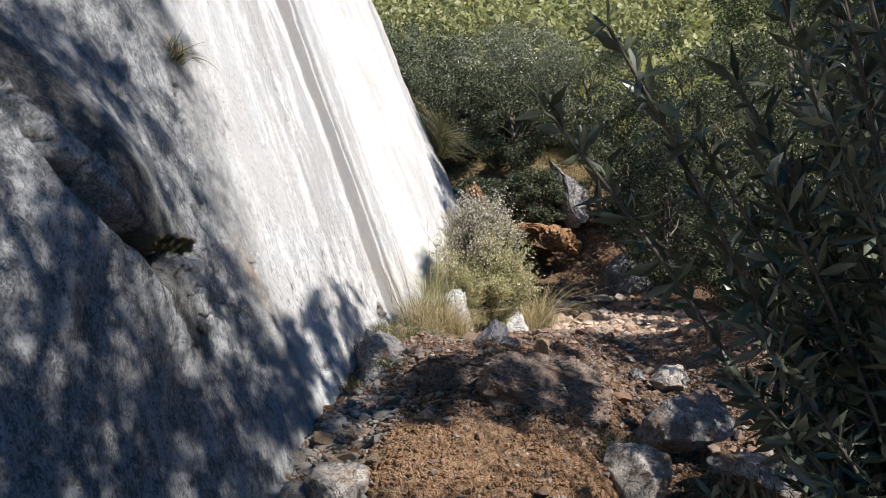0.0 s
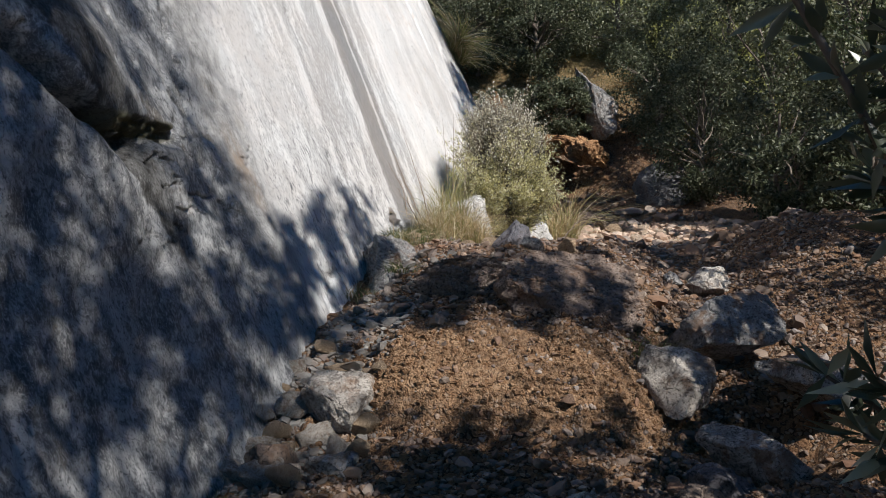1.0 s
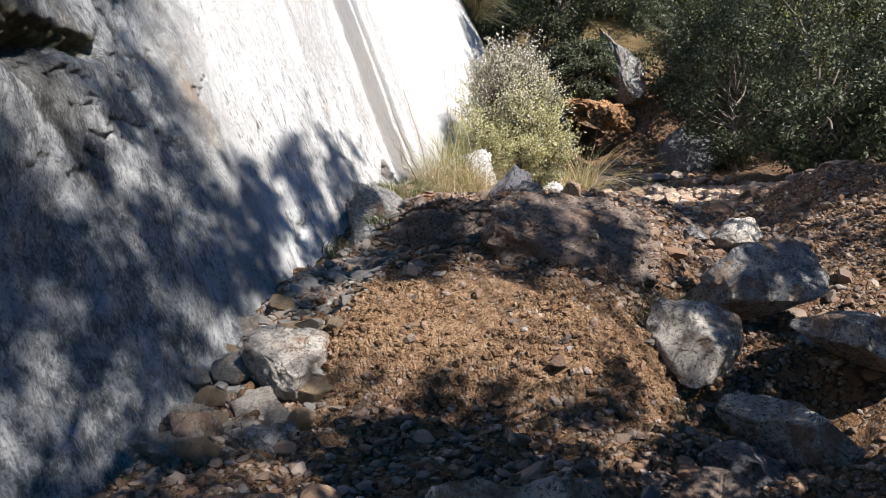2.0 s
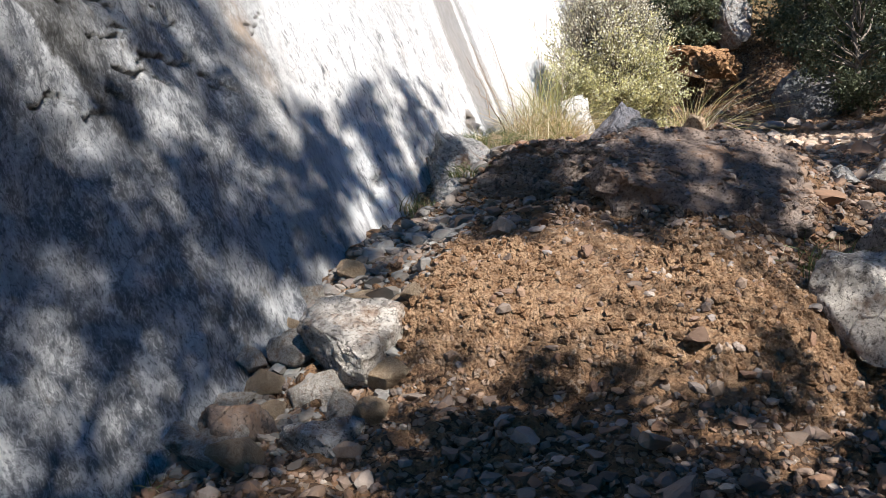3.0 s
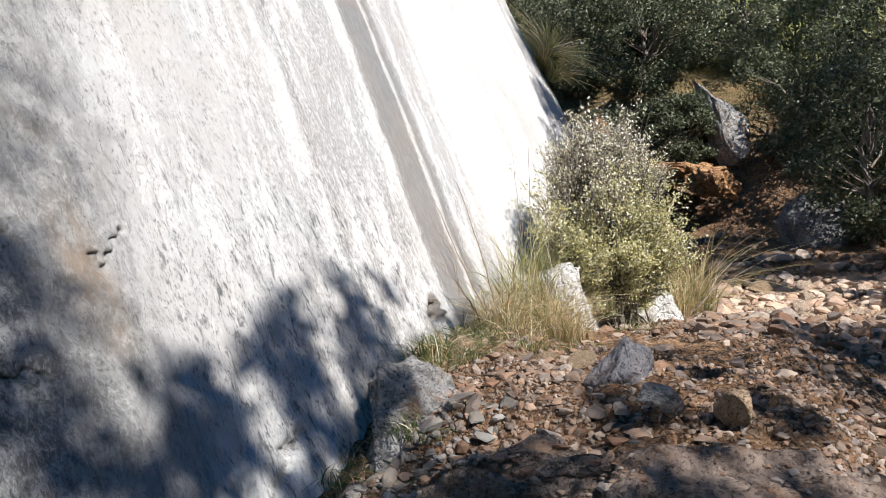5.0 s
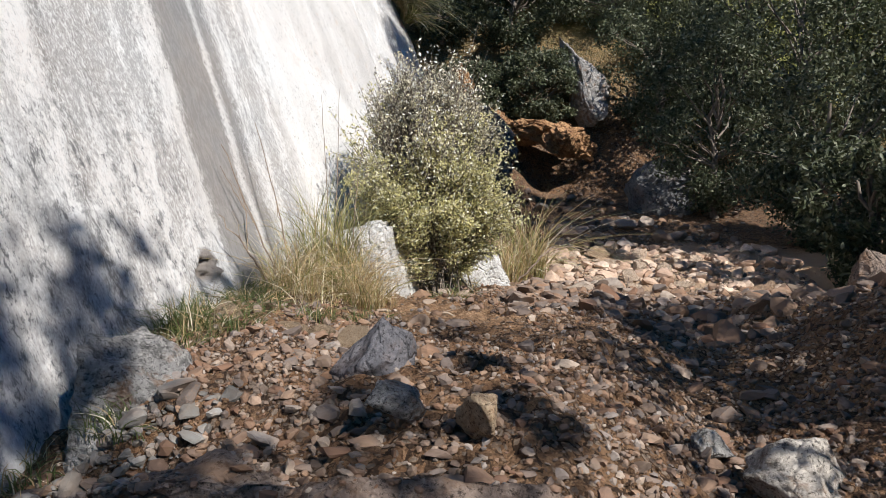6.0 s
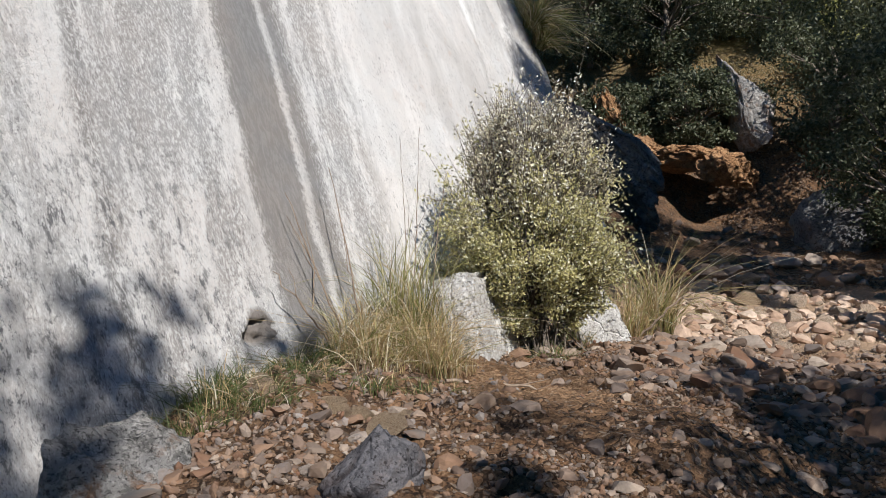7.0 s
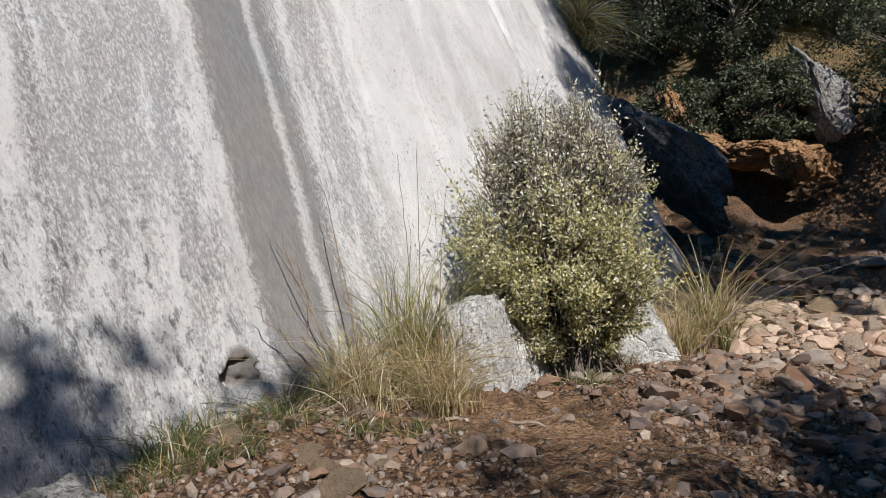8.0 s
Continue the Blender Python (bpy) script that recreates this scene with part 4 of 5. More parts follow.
def build_crumbs():
    """Small stones and earth caught on the tops of the half-buried boulders."""
    r = np.random.default_rng(47)
    shapes = [rock_shape(600 + k, 1, (1.0, r.uniform(0.6, 0.9), r.uniform(0.4, 0.7)), 6, 0.1) for k in range(12)]
    pieces = []
    for ob in HOSTS:
        me = ob.data
        co, no = np.zeros(len(me.vertices) * 3, np.float32), np.zeros(len(me.vertices) * 3, np.float32)
        me.vertices.foreach_get("co", co)
        me.vertex_normals.foreach_get("vector", no)
        m = np.array(ob.matrix_basis)
        co, no = co.reshape(-1, 3) @ m[:3, :3].T + m[:3, 3], no.reshape(-1, 3) @ m[:3, :3].T
        up = np.nonzero((no[:, 2] > 0.25) & (co[:, 2] > ground_z(co[:, 0], co[:, 1])))[0]
        for i in r.choice(up, min(len(up), 900), replace=False):
            if fbm(co[i : i + 1] * 5, 3)[0] + r.normal(0, 0.3) < -0.1:
                continue
            size = float(np.clip(r.lognormal(-4.6, 0.5), 0.004, 0.03))
            v, f = shapes[int(r.integers(12))]
            t = np.array(Euler((r.uniform(-0.4, 0.4), r.uniform(-0.4, 0.4), r.uniform(0, 6.28))).to_matrix())
            pieces.append((v @ t.T * size + co[i] + no[i] * 0.15 * size, f))
    v, f = joined(pieces)
    tagged(new("crumbs", mesh("crumbs", v, f, GRIT, False)), "small stones lying on the half-buried boulders", "gravel", kind="stuff")


build_crumbs()


def build_clods():
    """Crumbs of earth on the broken lip of the mound and between the stones."""
    r = np.random.default_rng(15)
    v0, f0 = ico(1)
    n = 11000
    x, y = r.uniform(-2.0, 0.6, n), np.where(r.random(n) < 0.6, r.normal(5.35, 0.32, n), r.uniform(3.4, 8.5, n))
    keep = (fbm(np.stack([x * 2.3, y * 2.3, 0 * x + 2], 1), 3) + r.normal(0, 0.2, n) > -0.02) & (x > wall_x(y, ground_z(x, y)) + 0.1)
    x, y = x[keep], y[keep]
    n = len(x)
    s = np.clip(r.lognormal(-4.5, 0.55, n), 0.005, 0.035)
    v = v0[None] * (1 + r.uniform(-0.35, 0.35, (n, len(v0), 1))) * (r.uniform(0.5, 1.0, (n, 3)) * s[:, None])[:, None, :]
    v = v + np.stack([x, y, ground_z(x, y) + 0.25 * s], 1)[:, None, :]
    f = f0[None] + (np.arange(n) * len(v0))[:, None, None]
    me = mesh("earth_clods", v.reshape(-1, 3), f.reshape(-1, 3), EARTH, False)
    tagged(new("earth_clods", me), "crumbled red earth clods on the mound", "soil", kind="stuff")


build_clods()


def build_rubble():
    """The many flat stones that lie between the larger ones."""
    r = np.random.default_rng(6)
    shapes = [rock_shape(300 + k, 2, (1.0, r.uniform(0.6, 0.9), r.uniform(0.35, 0.7)), 14, 0.05) for k in range(16)]
    tiny = [rock_shape(400 + k, 1, (1.0, r.uniform(0.6, 0.9), r.uniform(0.35, 0.7)), 5, 0.1) for k in range(16)]
    n = 19000
    y = 3.0 + 13.5 * r.beta(1.15, 1.7, n)
    x = r.uniform(-2.5, 2.4, n)
    size = np.clip(r.lognormal(-4.03, 0.52, n), 0.010, 0.10)
    lip = (np.abs(x + 0.75) < 0.85) & (y > 4.9) & (y < 5.75)
    bare = (np.abs(x + 1.4) < 0.6) & (np.abs(y - 9.75) < 0.6)
    dirt = (y > 12.2) & (y < 15.4) & (x > -1.6)
    keep = ~(lip & ((size > 0.05) | (r.random(n) < 0.8))) & ~(bare & (r.random(n) < 0.96)) & (fbm(np.stack([x * 1.3, y * 1.3, 0 * x + 8], 1), 3) + r.normal(0, 0.3, n) > -0.35) & ~(dirt & (r.random(n) < 0.95))
    keep &= x > wall_x(y, ground_z(x, y)) + 0.05
    pieces = []
    zz = ground_z(x, y)
    for i in np.nonzero(keep)[0]:
        v, f = shapes[i % 16] if size[i] > 0.026 else tiny[i % 16]
        m = np.array(Euler((r.uniform(-0.35, 0.35), r.uniform(-0.35, 0.35), r.uniform(0, 6.28))).to_matrix())
        pieces.append((v @ m.T * size[i] + (x[i], y[i], zz[i] + 0.18 * size[i]), f))
    v, f = joined(pieces)
    tagged(new("rubble", mesh("rubble", v, f, GRIT, False)), "flat grey and reddish rubble covering the slope", "rubble", kind="stuff")


build_rubble()


# ---- plants ----
def tube(points, radii, sides=7):
    """A tapered, bent stem as vertices and quads."""
    points = np.asarray(points, float)
    d = np.gradient(points, axis=0)
    d /= np.linalg.norm(d, axis=1)[:, None] + 1e-9
    ref = np.where(np.abs(d[:, 2:3]) > 0.9, [[1.0, 0, 0]], [[0, 0, 1.0]])
    a = np.cross(d, ref)
    a /= np.linalg.norm(a, axis=1)[:, None]
    b = np.cross(d, a)
    ang = np.linspace(0, 2 * np.pi, sides, endpoint=False)
    ring = points[:, None] + np.asarray(radii)[:, None, None] * (np.cos(ang)[None, :, None] * a[:, None] + np.sin(ang)[None, :, None] * b[:, None])
    n = len(points)
    i = np.arange(n * sides).reshape(n, sides)
    j = np.roll(i, -1, 1)
    return ring.reshape(-1, 3), np.stack([i[:-1], j[:-1], j[1:], i[1:]], -1).reshape(-1, 4)


def limb(a, b, r0, r1, rg, bend=0.12, n=7, sides=7):
    a, b = np.asarray(a, float), np.asarray(b, float)
    t = np.linspace(0, 1, n)[:, None]
    wig = rg.normal(0, bend * np.linalg.norm(b - a), (1, 3))
    p = a + (b - a) * t + wig * np.sin(np.pi * t) * 0.6 + rg.normal(0, 0.02 * np.linalg.norm(b - a), (n, 3)) * (t > 0) * (t < 1)
    return tube(p, r0 + (r1 - r0) * t[:, 0], sides)


def leaves(centres, length, width, rg, droop=0.2, out=None, fold=0.15, small=False):
    """Pointed leaves as two bent quads each; out: the way each leaf points."""
    n = len(centres)
    d = rg.normal(size=(n, 3)) if out is None else out + rg.normal(0, 0.35, (n, 3))
    d[:, 2] -= droop
    d /= np.linalg.norm(d, axis=1)[:, None]
    s = np.cross(d, rg.normal(size=(n, 3)))
    s /= np.linalg.norm(s, axis=1)[:, None]
    up = np.cross(s, d)
    L = (length * rg.uniform(0.65, 1.25, n))[:, None]
    W = (width * rg.uniform(0.7, 1.2, n))[:, None] * 0.5
    p0, p3 = centres, centres + d * L
    mid = centres + d * L * 0.5 - up * L * fold * 0.4
    a, b = mid + s * W, mid - s * W
    if small:
        i = (np.arange(n) * 4)[:, None]
        return np.stack([p0, a, p3, b], 1).reshape(-1, 3), np.concatenate([i + np.array([[0, 1, 2]]), i + np.array([[0, 2, 3]])])
    v = np.stack([p0, a, p3, b, mid - up * W * 0.5], 1).reshape(-1, 3)
    i = (np.arange(n) * 5)[:, None]
    f = np.concatenate([i + np.array([[0, 1, 4]]), i + np.array([[1, 2, 4]]), i + np.array([[2, 3, 4]]), i + np.array([[3, 0, 4]])])
    return v, f


def clump_points(centres, radii, per, rg, squash=0.8):
    out = []
    for c, r in zip(centres, radii):
        d = rg.normal(size=(per, 3))
        d /= np.linalg.norm(d, axis=1)[:, None]
        out.append(c + d * (r * rg.random((per, 1)) ** 0.45) * [1, 1, squash])
    return np.concatenate(out)


def tree(name, x, y, height, spread, clumps, per, leaf, mats, label, seed, low=0.35, trunk=0.09, base=None, leaf_w=0.45, clump_r=0.22, belly=0.62):
    """A trunk with limbs and a crown of leaf clumps with gaps."""
    rg = np.random.default_rng(seed)
    z0 = gz(x, y) - 0.08 if base is None else base
    root = anchor(name, x, y, z0, label, "tree" if height > 2.6 else "shrub")
    cs, limbs = [], []
    for k in range(clumps):
        a = rg.uniform(0, 2 * np.pi)
        h = rg.uniform(low, 1.0)
        reach = spread * math.sqrt(max(0.05, 1 - ((h - belly) / (1.12 - belly)) ** 2)) * rg.uniform(0.25, 1.0) ** 0.6
        cs.append((reach * math.cos(a), reach * math.sin(a), h * height))
    cs = np.array(cs)
    rad = spread * clump_r * rg.uniform(0.7, 1.35, clumps)
    tip = np.array([rg.normal(0, 0.015 * height), rg.normal(0, 0.015 * height), height * 0.8])
    limbs.append(limb((0, 0, 0), tip, trunk, trunk * 0.3, rg, 0.05, 9))
    for c in cs[:: max(1, clumps // 26)]:
        start = tip * np.clip(c[2] / height * 0.75, 0.12, 0.9)
        limbs.append(limb(start, c, trunk * 0.34, trunk * 0.08, rg, 0.1, 6, 5))
    v, f = joined(limbs)
    part("trunk", mesh("trunk", v, f, mats[1]), root)
    pts = clump_points(cs, rad, per, rg)
    v, f = leaves(pts, leaf, leaf * leaf_w, rg, small=True)
    part("crown", mesh("crown", v, f, mats[0], False), root)
    return root


# shrub at the foot of the slab
def lobed_shrub(x, y, height, radius, lobes, twigs, per, leaf, mats, label, seed):
    """Stems from one root to many uneven tufts of twigs, set with small leaves; the upper tufts are drier."""
    rg = np.random.default_rng(seed)
    root = anchor("shrub", x, y, gz(x, y) - 0.05, label, "shrub")
    stems, at, way = [], ([], []), ([], [])
    for k in range(lobes):
        a, h = k * 2.4 + rg.uniform(-0.4, 0.4), 0.15 + 0.79 * rg.random()
        reach = radius * math.sqrt(max(0.04, 1 - ((h - 0.42) / 0.55) ** 2)) * rg.uniform(0.3, 0.88) ** 0.5 * min(1.0, 0.28 + 2.0 * h)
        c = np.array([reach * math.cos(a), reach * math.sin(a), height * h])
        size = radius * rg.uniform(0.2, 0.36)
        t = np.linspace(0, 1, 9)[:, None]
        mid = c * [0.4, 0.4, 0.6] + rg.normal(0, 0.05, 3)
        p = (1 - t) ** 2 * np.array([rg.normal(0, 0.14), rg.normal(0, 0.14), 0]) + 2 * t * (1 - t) * mid + t**2 * c
        stems.append(tube(p, np.linspace(0.008, 0.003, 9), 5))
        up = c / np.linalg.norm(c)
        for j in range(twigs):
            d = rg.normal(0, 1, 3)
            d = d / np.linalg.norm(d) + 0.55 * up + np.array([0, 0, 0.15])
            start = p[int(rg.integers(5, 9))]
            tip = c + d * size * rg.uniform(0.5, 1.0) * (1.6 if rg.random() < 0.07 else 1.0)
            w = np.linspace(0, 1, 5)[:, None]
            q = start + (tip - start) * w + rg.normal(0, 0.012, (5, 3)) * (w > 0)
            stems.append(tube(q, np.linspace(0.0035, 0.0012, 5), 3))
            g = rg.uniform(0.3, 1.02, per)
            pts = np.stack([np.interp(g * 4, range(5), q[:, i]) for i in range(3)], 1) + rg.normal(0, 0.02, (per, 3))
            dry = 1 if h + rg.normal(0, 0.1) > 0.6 else 0
            at[dry].append(pts[: int(per * (0.36 if dry else 1))])
            way[dry].append(np.tile(tip - start, (len(at[dry][-1]), 1)) / (np.linalg.norm(tip - start) + 1e-6) * 0.5 + rg.normal(0, 0.7, (len(at[dry][-1]), 3)))
    v, f = joined(stems)
    part("branchwork", mesh("branchwork", v, f, mats[2]), root)
    for k, (nm, note) in enumerate((("foliage", ""), ("dry_foliage", "greyish dry upper leaves"))):
        v, f = leaves(np.concatenate(at[k]), leaf, leaf * 0.5, rg, 0.0, np.concatenate(way[k]))
        part(nm, mesh(nm, v, f, mats[k], False), root, note)


lobed_shrub(-1.86, 11.2, 1.95, 0.72, 135, 24, 26, 0.034, (SHRUB_LEAF, DRY_LEAF, BARK), "dense dry olive-green shrub in front of the pale slab", 22)


def grass(x, y, height, blades, mats, label, seed, spread=0.14, lean=0.35, width=0.006, name="grass_tussock"):
    rg = np.random.default_rng(seed)
    root = anchor(name, x, y, gz(x, y) - 0.02, label, "grass")
    for mat, share, nm in mats:
        n = int(blades * share)
        a = rg.uniform(0, 2 * np.pi, n)
        r = spread * np.sqrt(rg.random(n))
        p0 = np.stack([r * np.cos(a), r * np.sin(a), 0 * r], 1)
        d = np.stack([np.cos(a), np.sin(a), 0 * a], 1) * rg.uniform(0.0, 0.6, (n, 1)) * lean + rg.normal(0, 0.5 * lean, (n, 3)) * [1, 1, 0]
        h = height * rg.uniform(0.2, 1.1, (n, 1)) ** 0.8
        s = np.stack([-np.sin(a), np.cos(a), 0 * a], 1) + rg.normal(0, 0.5, (n, 3))
        s /= np.linalg.norm(s, axis=1)[:, None]
        curl = rg.uniform(0.0, 0.8, (n, 1)) * np.clip(np.linalg.norm(d, axis=1)[:, None] / 0.4, 0, 1)
        rows = []
        for t, w in ((0, 1.0), (0.25, 0.95), (0.5, 0.8), (0.7, 0.65), (0.86, 0.45), (1.0, 0.1)):
            c = p0 + d * h * (0.2 * t + 1.1 * t**2.5) + np.array([0, 0, 1.0]) * h * (t - curl * t**2.6)
            rows += [c - s * width * w, c + s * width * w]
        v = np.stack(rows, 1).reshape(-1, 3)
        i = (np.arange(n) * 12)[:, None]
        f = np.concatenate([i + np.array([[k, k + 1, k + 3, k + 2]]) for k in (0, 2, 4, 6, 8)])
        part(nm, mesh(nm, v, f, mat, False), root)
    return root


MIXED = ((GRASS, 0.5, "green_tuft"), (STRAW, 0.5, "dry_tuft"))
DRY = ((STRAW, 0.75, "dry_tuft"), (GRASS, 0.25, "green_tuft"))
grass(-2.34, 9.90, 0.98, 240, ((GRASS, 0.8, "green_tuft"), (STRAW, 0.2, "dry_tuft")), "tall olive-green grass tussock against the slab", 31, 0.17, 0.42, 0.0032)
grass(-2.18, 9.98, 0.85, 200, ((GRASS, 0.7, "green_tuft"), (STRAW, 0.3, "dry_tuft")), "tall olive-green grass tussock against the slab", 37, 0.15, 0.5, 0.003)
grass(-2.08, 9.70, 0.6, 380, DRY, "dry straw-coloured grass tussock", 32, 0.2, 0.9, 0.0026)
grass(-2.36, 9.45, 0.5, 420, DRY, "dry straw-coloured grass tussock", 33, 0.22, 0.9, 0.0028)
grass(-1.90, 9.62, 0.42, 400, DRY, "short dry grass tussock on bare earth", 36, 0.2, 0.9, 0.0026)
grass(-2.2, 9.35, 0.36, 300, DRY, "short dry grass tussock on bare earth", 38, 0.22, 1.0, 0.0026)
grass(-1.16, 12.7, 1.05, 360, MIXED, "arching yellow-green grass tussock by the wash", 34, 0.16, 0.75, 0.0045)
grass(-1.36, 12.35, 0.7, 300, DRY, "dry straw-coloured grass tussock", 35, 0.2, 0.5, 0.004)
for k, (x, y, h, nb) in enumerate(((-2.45, 8.25, 0.26, 160), (-2.3, 8.75, 0.2, 140), (-2.52, 8.9, 0.3, 140), (-2.48, 7.05, 0.2, 120), (-2.28, 6.95, 0.13, 90), (-2.02, 7.08, 0.14, 90), (-2.5, 7.75, 0.25, 130), (-2.05, 9.0, 0.16, 120), (-1.75, 9.15, 0.15, 120), (-2.4, 8.5, 0.22, 150), (-2.36, 8.05, 0.24, 150), (-2.2, 8.28, 0.15, 140), (-2.48, 9.15, 0.26, 150), (-1.7, 11.9, 0.2, 140), (-1.62, 10.9, 0.18, 140), (-2.3, 4.15, 0.16, 90), (-2.15, 3.7, 0.2, 90), (-0.05, 5.92, 0.2, 110), (-2.1, 3.3, 0.3, 60), (-2.5, 3.0, 0.4, 60))):
    grass(x, y, h * 0.85, int(nb * 1.6), ((WEED, 0.7, "green_tuft"), (STRAW, 0.3, "dry_tuft")), "low green weeds at the slab's foot", 40 + k, 0.17, 1.0, 0.003, "weed")


def lance_shrub():
    """The long-leaved shrub that the path ducks under."""
    rg = np.random.default_rng(77)
    x0, y0 = 0.95, 2.35
    z0 = gz(x0, y0) - 0.05
    root = anchor("long_leaved_shrub", x0, y0, z0, "dark long-leaved evergreen shrub overhanging the path", "shrub")
    o = np.array([x0, y0, z0])
    stems, tips, ways = [], [], []
    ends = []
    for k in range(165):
        e = np.array([rg.uniform(0.25, 1.5), rg.uniform(1.5, 3.1), rg.uniform(0.3, 2.7)])
        if e[0] < 0.36 + 0.22 * max(0, e[1] - 1.7):
            e[0] += 0.35
        ends.append(e)
    for k in range(30):
        ends.append(np.array([rg.uniform(0.2, 0.5), rg.uniform(1.55, 2.1), rg.uniform(0.9, 2.05)]))
    for e in ((-0.12, 1.55, 1.98), (0.0, 1.5, 2.12), (0.16, 1.6, 1.92), (0.3, 1.5, 2.15), (0.28, 1.75, 1.6), (0.34, 1.9, 1.3), (0.3, 1.75, 1.15)):
        ends.append(np.array(e))
    for e in ends:
        b = np.array([rg.normal(0, 0.06), rg.normal(0, 0.06), 0])
        e = e - o
        m = (b + e) * 0.5 + np.array([0.08, 0.05, 0.25])
        t = np.linspace(0, 1, 12)[:, None]
        p = (1 - t) ** 2 * b + 2 * t * (1 - t) * m + t**2 * e
        stems.append(tube(p, np.linspace(0.013, 0.003, 12), 5))
        for q in np.linspace(0.4, 1.0, 24):
            i = q * 11
            c = p[int(min(i, 10))] + (p[int(min(i, 10)) + 1] - p[int(min(i, 10))]) * (i - int(min(i, 10)))
            d = p[min(int(i) + 1, 11)] - p[max(int(i) - 1, 0)]
            d = d / (np.linalg.norm(d) + 1e-9)
            for _ in range(5):
                tips.append(c)
                ways.append(d * 0.7 + rg.normal(0, 0.6, 3))
    v, f = joined(stems)
    part("branchwork", mesh("branchwork", v, f, BARK), root)
    v, f = leaves(np.array(tips), 0.082, 0.020, rg, 0.1, np.array(ways), 0.12)
    part("foliage", mesh("foliage", v, f, LONG_LEAF, True), root)


lance_shrub()
tree("shrub", 1.38, 2.72, 2.75, 0.50, 130, 190, 0.07, (EVERGREEN, BARK), "dark evergreen shrub shading the rubble beside it", 78, low=0.05, trunk=0.04, leaf_w=0.4, clump_r=0.26)


def wall_tuft(y, z, height, n, seed, width=0.004, out=-0.02, tufts=None):
    """Grass that grows from a crack in the slab."""
    ob = grass(-2.3, y, height, n, tufts or ((WEED, 0.6, "green_tuft"), (STRAW, 0.4, "dry_tuft")), "tuft of wiry grass rooted in a crack of the slab", seed, 0.1, 1.0, width)
    ob.matrix_basis = pose(wall_x(y, z) + float(slab_relief(np.array([y]), np.array([z]))[0]) + out, y, z, 0, 35, 0)


wall_tuft(6.12, 3.5, 0.3, 160, 51)
wall_tuft(16.35, 4.25, 0.75, 900, 52, 0.007, 0.05, ((GRASS, 0.65, "green_tuft"), (STRAW, 0.35, "dry_tuft")))
wall_tuft(16.45, 4.0, 0.5, 600, 53, 0.007, 0.05, ((GRASS, 0.65, "green_tuft"), (STRAW, 0.35, "dry_tuft")))


def twig(points, r, label):
    """A dry stick with a side shoot."""
    rg = np.random.default_rng(int(abs(points[0][0]) * 1000))
    p = np.array(points, float)
    t = np.linspace(0, len(p) - 1, 5 * len(p))
    q = np.stack([np.interp(t, range(len(p)), p[:, k]) for k in range(3)], 1) + rg.normal(0, r * 0.8, (len(t), 3))
    pieces = [tube(q, np.linspace(r, r * 0.35, len(q)), 6)]
    mid = q[len(q) // 2]
    pieces.append(limb(mid, mid + (q[-1] - q[0]) * 0.3 + rg.normal(0, 0.05, 3) + (0, 0, 0.04), r * 0.5, r * 0.15, rg, 0.1, 5, 5))
    v, f = joined(pieces)
    tagged(new("dry_stick", mesh("dry_stick", v, f, TWIG)), label, "stick")


twig([(-1.75, 9.35, gz(-1.75, 9.35) + 0.015), (-1.35, 9.5, gz(-1.35, 9.5) + 0.02), (-1.1, 9.6, gz(-1.1, 9.6) + 0.012)], 0.012, "dry pale stick lying on bare earth")
twig([(-1.25, 12.2, gz(-1.25, 12.2)), (-0.9, 12.3, 1.0), (-0.5, 12.4, 0.95)], 0.012, "dry arching stalk beside the grass")
twig([(-2.45, 9.35, 0.95), (-2.5, 9.1, 1.25), (-2.62, 8.95, 1.5)], 0.008, "bare dark twig against the slab")
twig([(-2.42, 9.45, 0.95), (-2.58, 9.35, 1.4), (-2.78, 9.3, 1.95)], 0.007, "bare dark twig against the slab")
twig([(-2.40, 9.55, 0.95), (-2.5, 9.6, 1.4), (-2.75, 9.75, 2.1)], 0.007, "bare dark twig against the slab")
twig([(-2.32, 9.9, 1.0), (-2.30, 9.95, 1.6), (-2.33, 9.95, 2.3)], 0.004, "tall dry grass stalk against the slab")
twig([(-2.25, 9.9, 1.0), (-2.22, 9.95, 1.7), (-2.20, 9.98, 2.35)], 0.004, "tall dry grass stalk against the slab")
twig([(-2.15, 9.95, 1.0), (-2.08, 9.95, 1.6), (-2.0, 9.95, 2.05)], 0.004, "tall dry grass stalk against the slab")
twig([(-2.62, 9.3, 1.1), (-2.72, 9.5, 1.5), (-2.85, 9.4, 1.8)], 0.006, "bare dark twig against the slab")
twig([(-2.45, 20.85, 3.02), (-2.1, 20.7, 3.14), (-1.75, 20.85, 3.16)], 0.018, "pale dead root hanging from the bank")

# trees on the sunny side, which shade the path
tree("tree", 3.0, -0.5, 13.5, 2.1, 240, 76, 0.085, (SHADE_LEAF, BARK), "tall evergreen tree shading the near slab", 108, low=0.42, trunk=0.09, belly=0.72, clump_r=0.12)
tree("tree", 2.8, 0.2, 6.9, 1.35, 60, 60, 0.085, (SHADE_LEAF, BARK), "dense evergreen tree beside the path", 105, low=0.64, trunk=0.07, belly=0.78, clump_r=0.15)
tree("tree", 3.4, 6.7, 5.0, 1.6, 76, 130, 0.08, (SHADE_LEAF, BARK), "small evergreen tree beside the wash", 103, low=0.2, trunk=0.09)
tree("tree", 3.5, 8.1, 3.5, 1.2, 60, 130, 0.08, (SHADE_LEAF, BARK), "small evergreen tree beside the wash", 107, low=0.2, trunk=0.07)
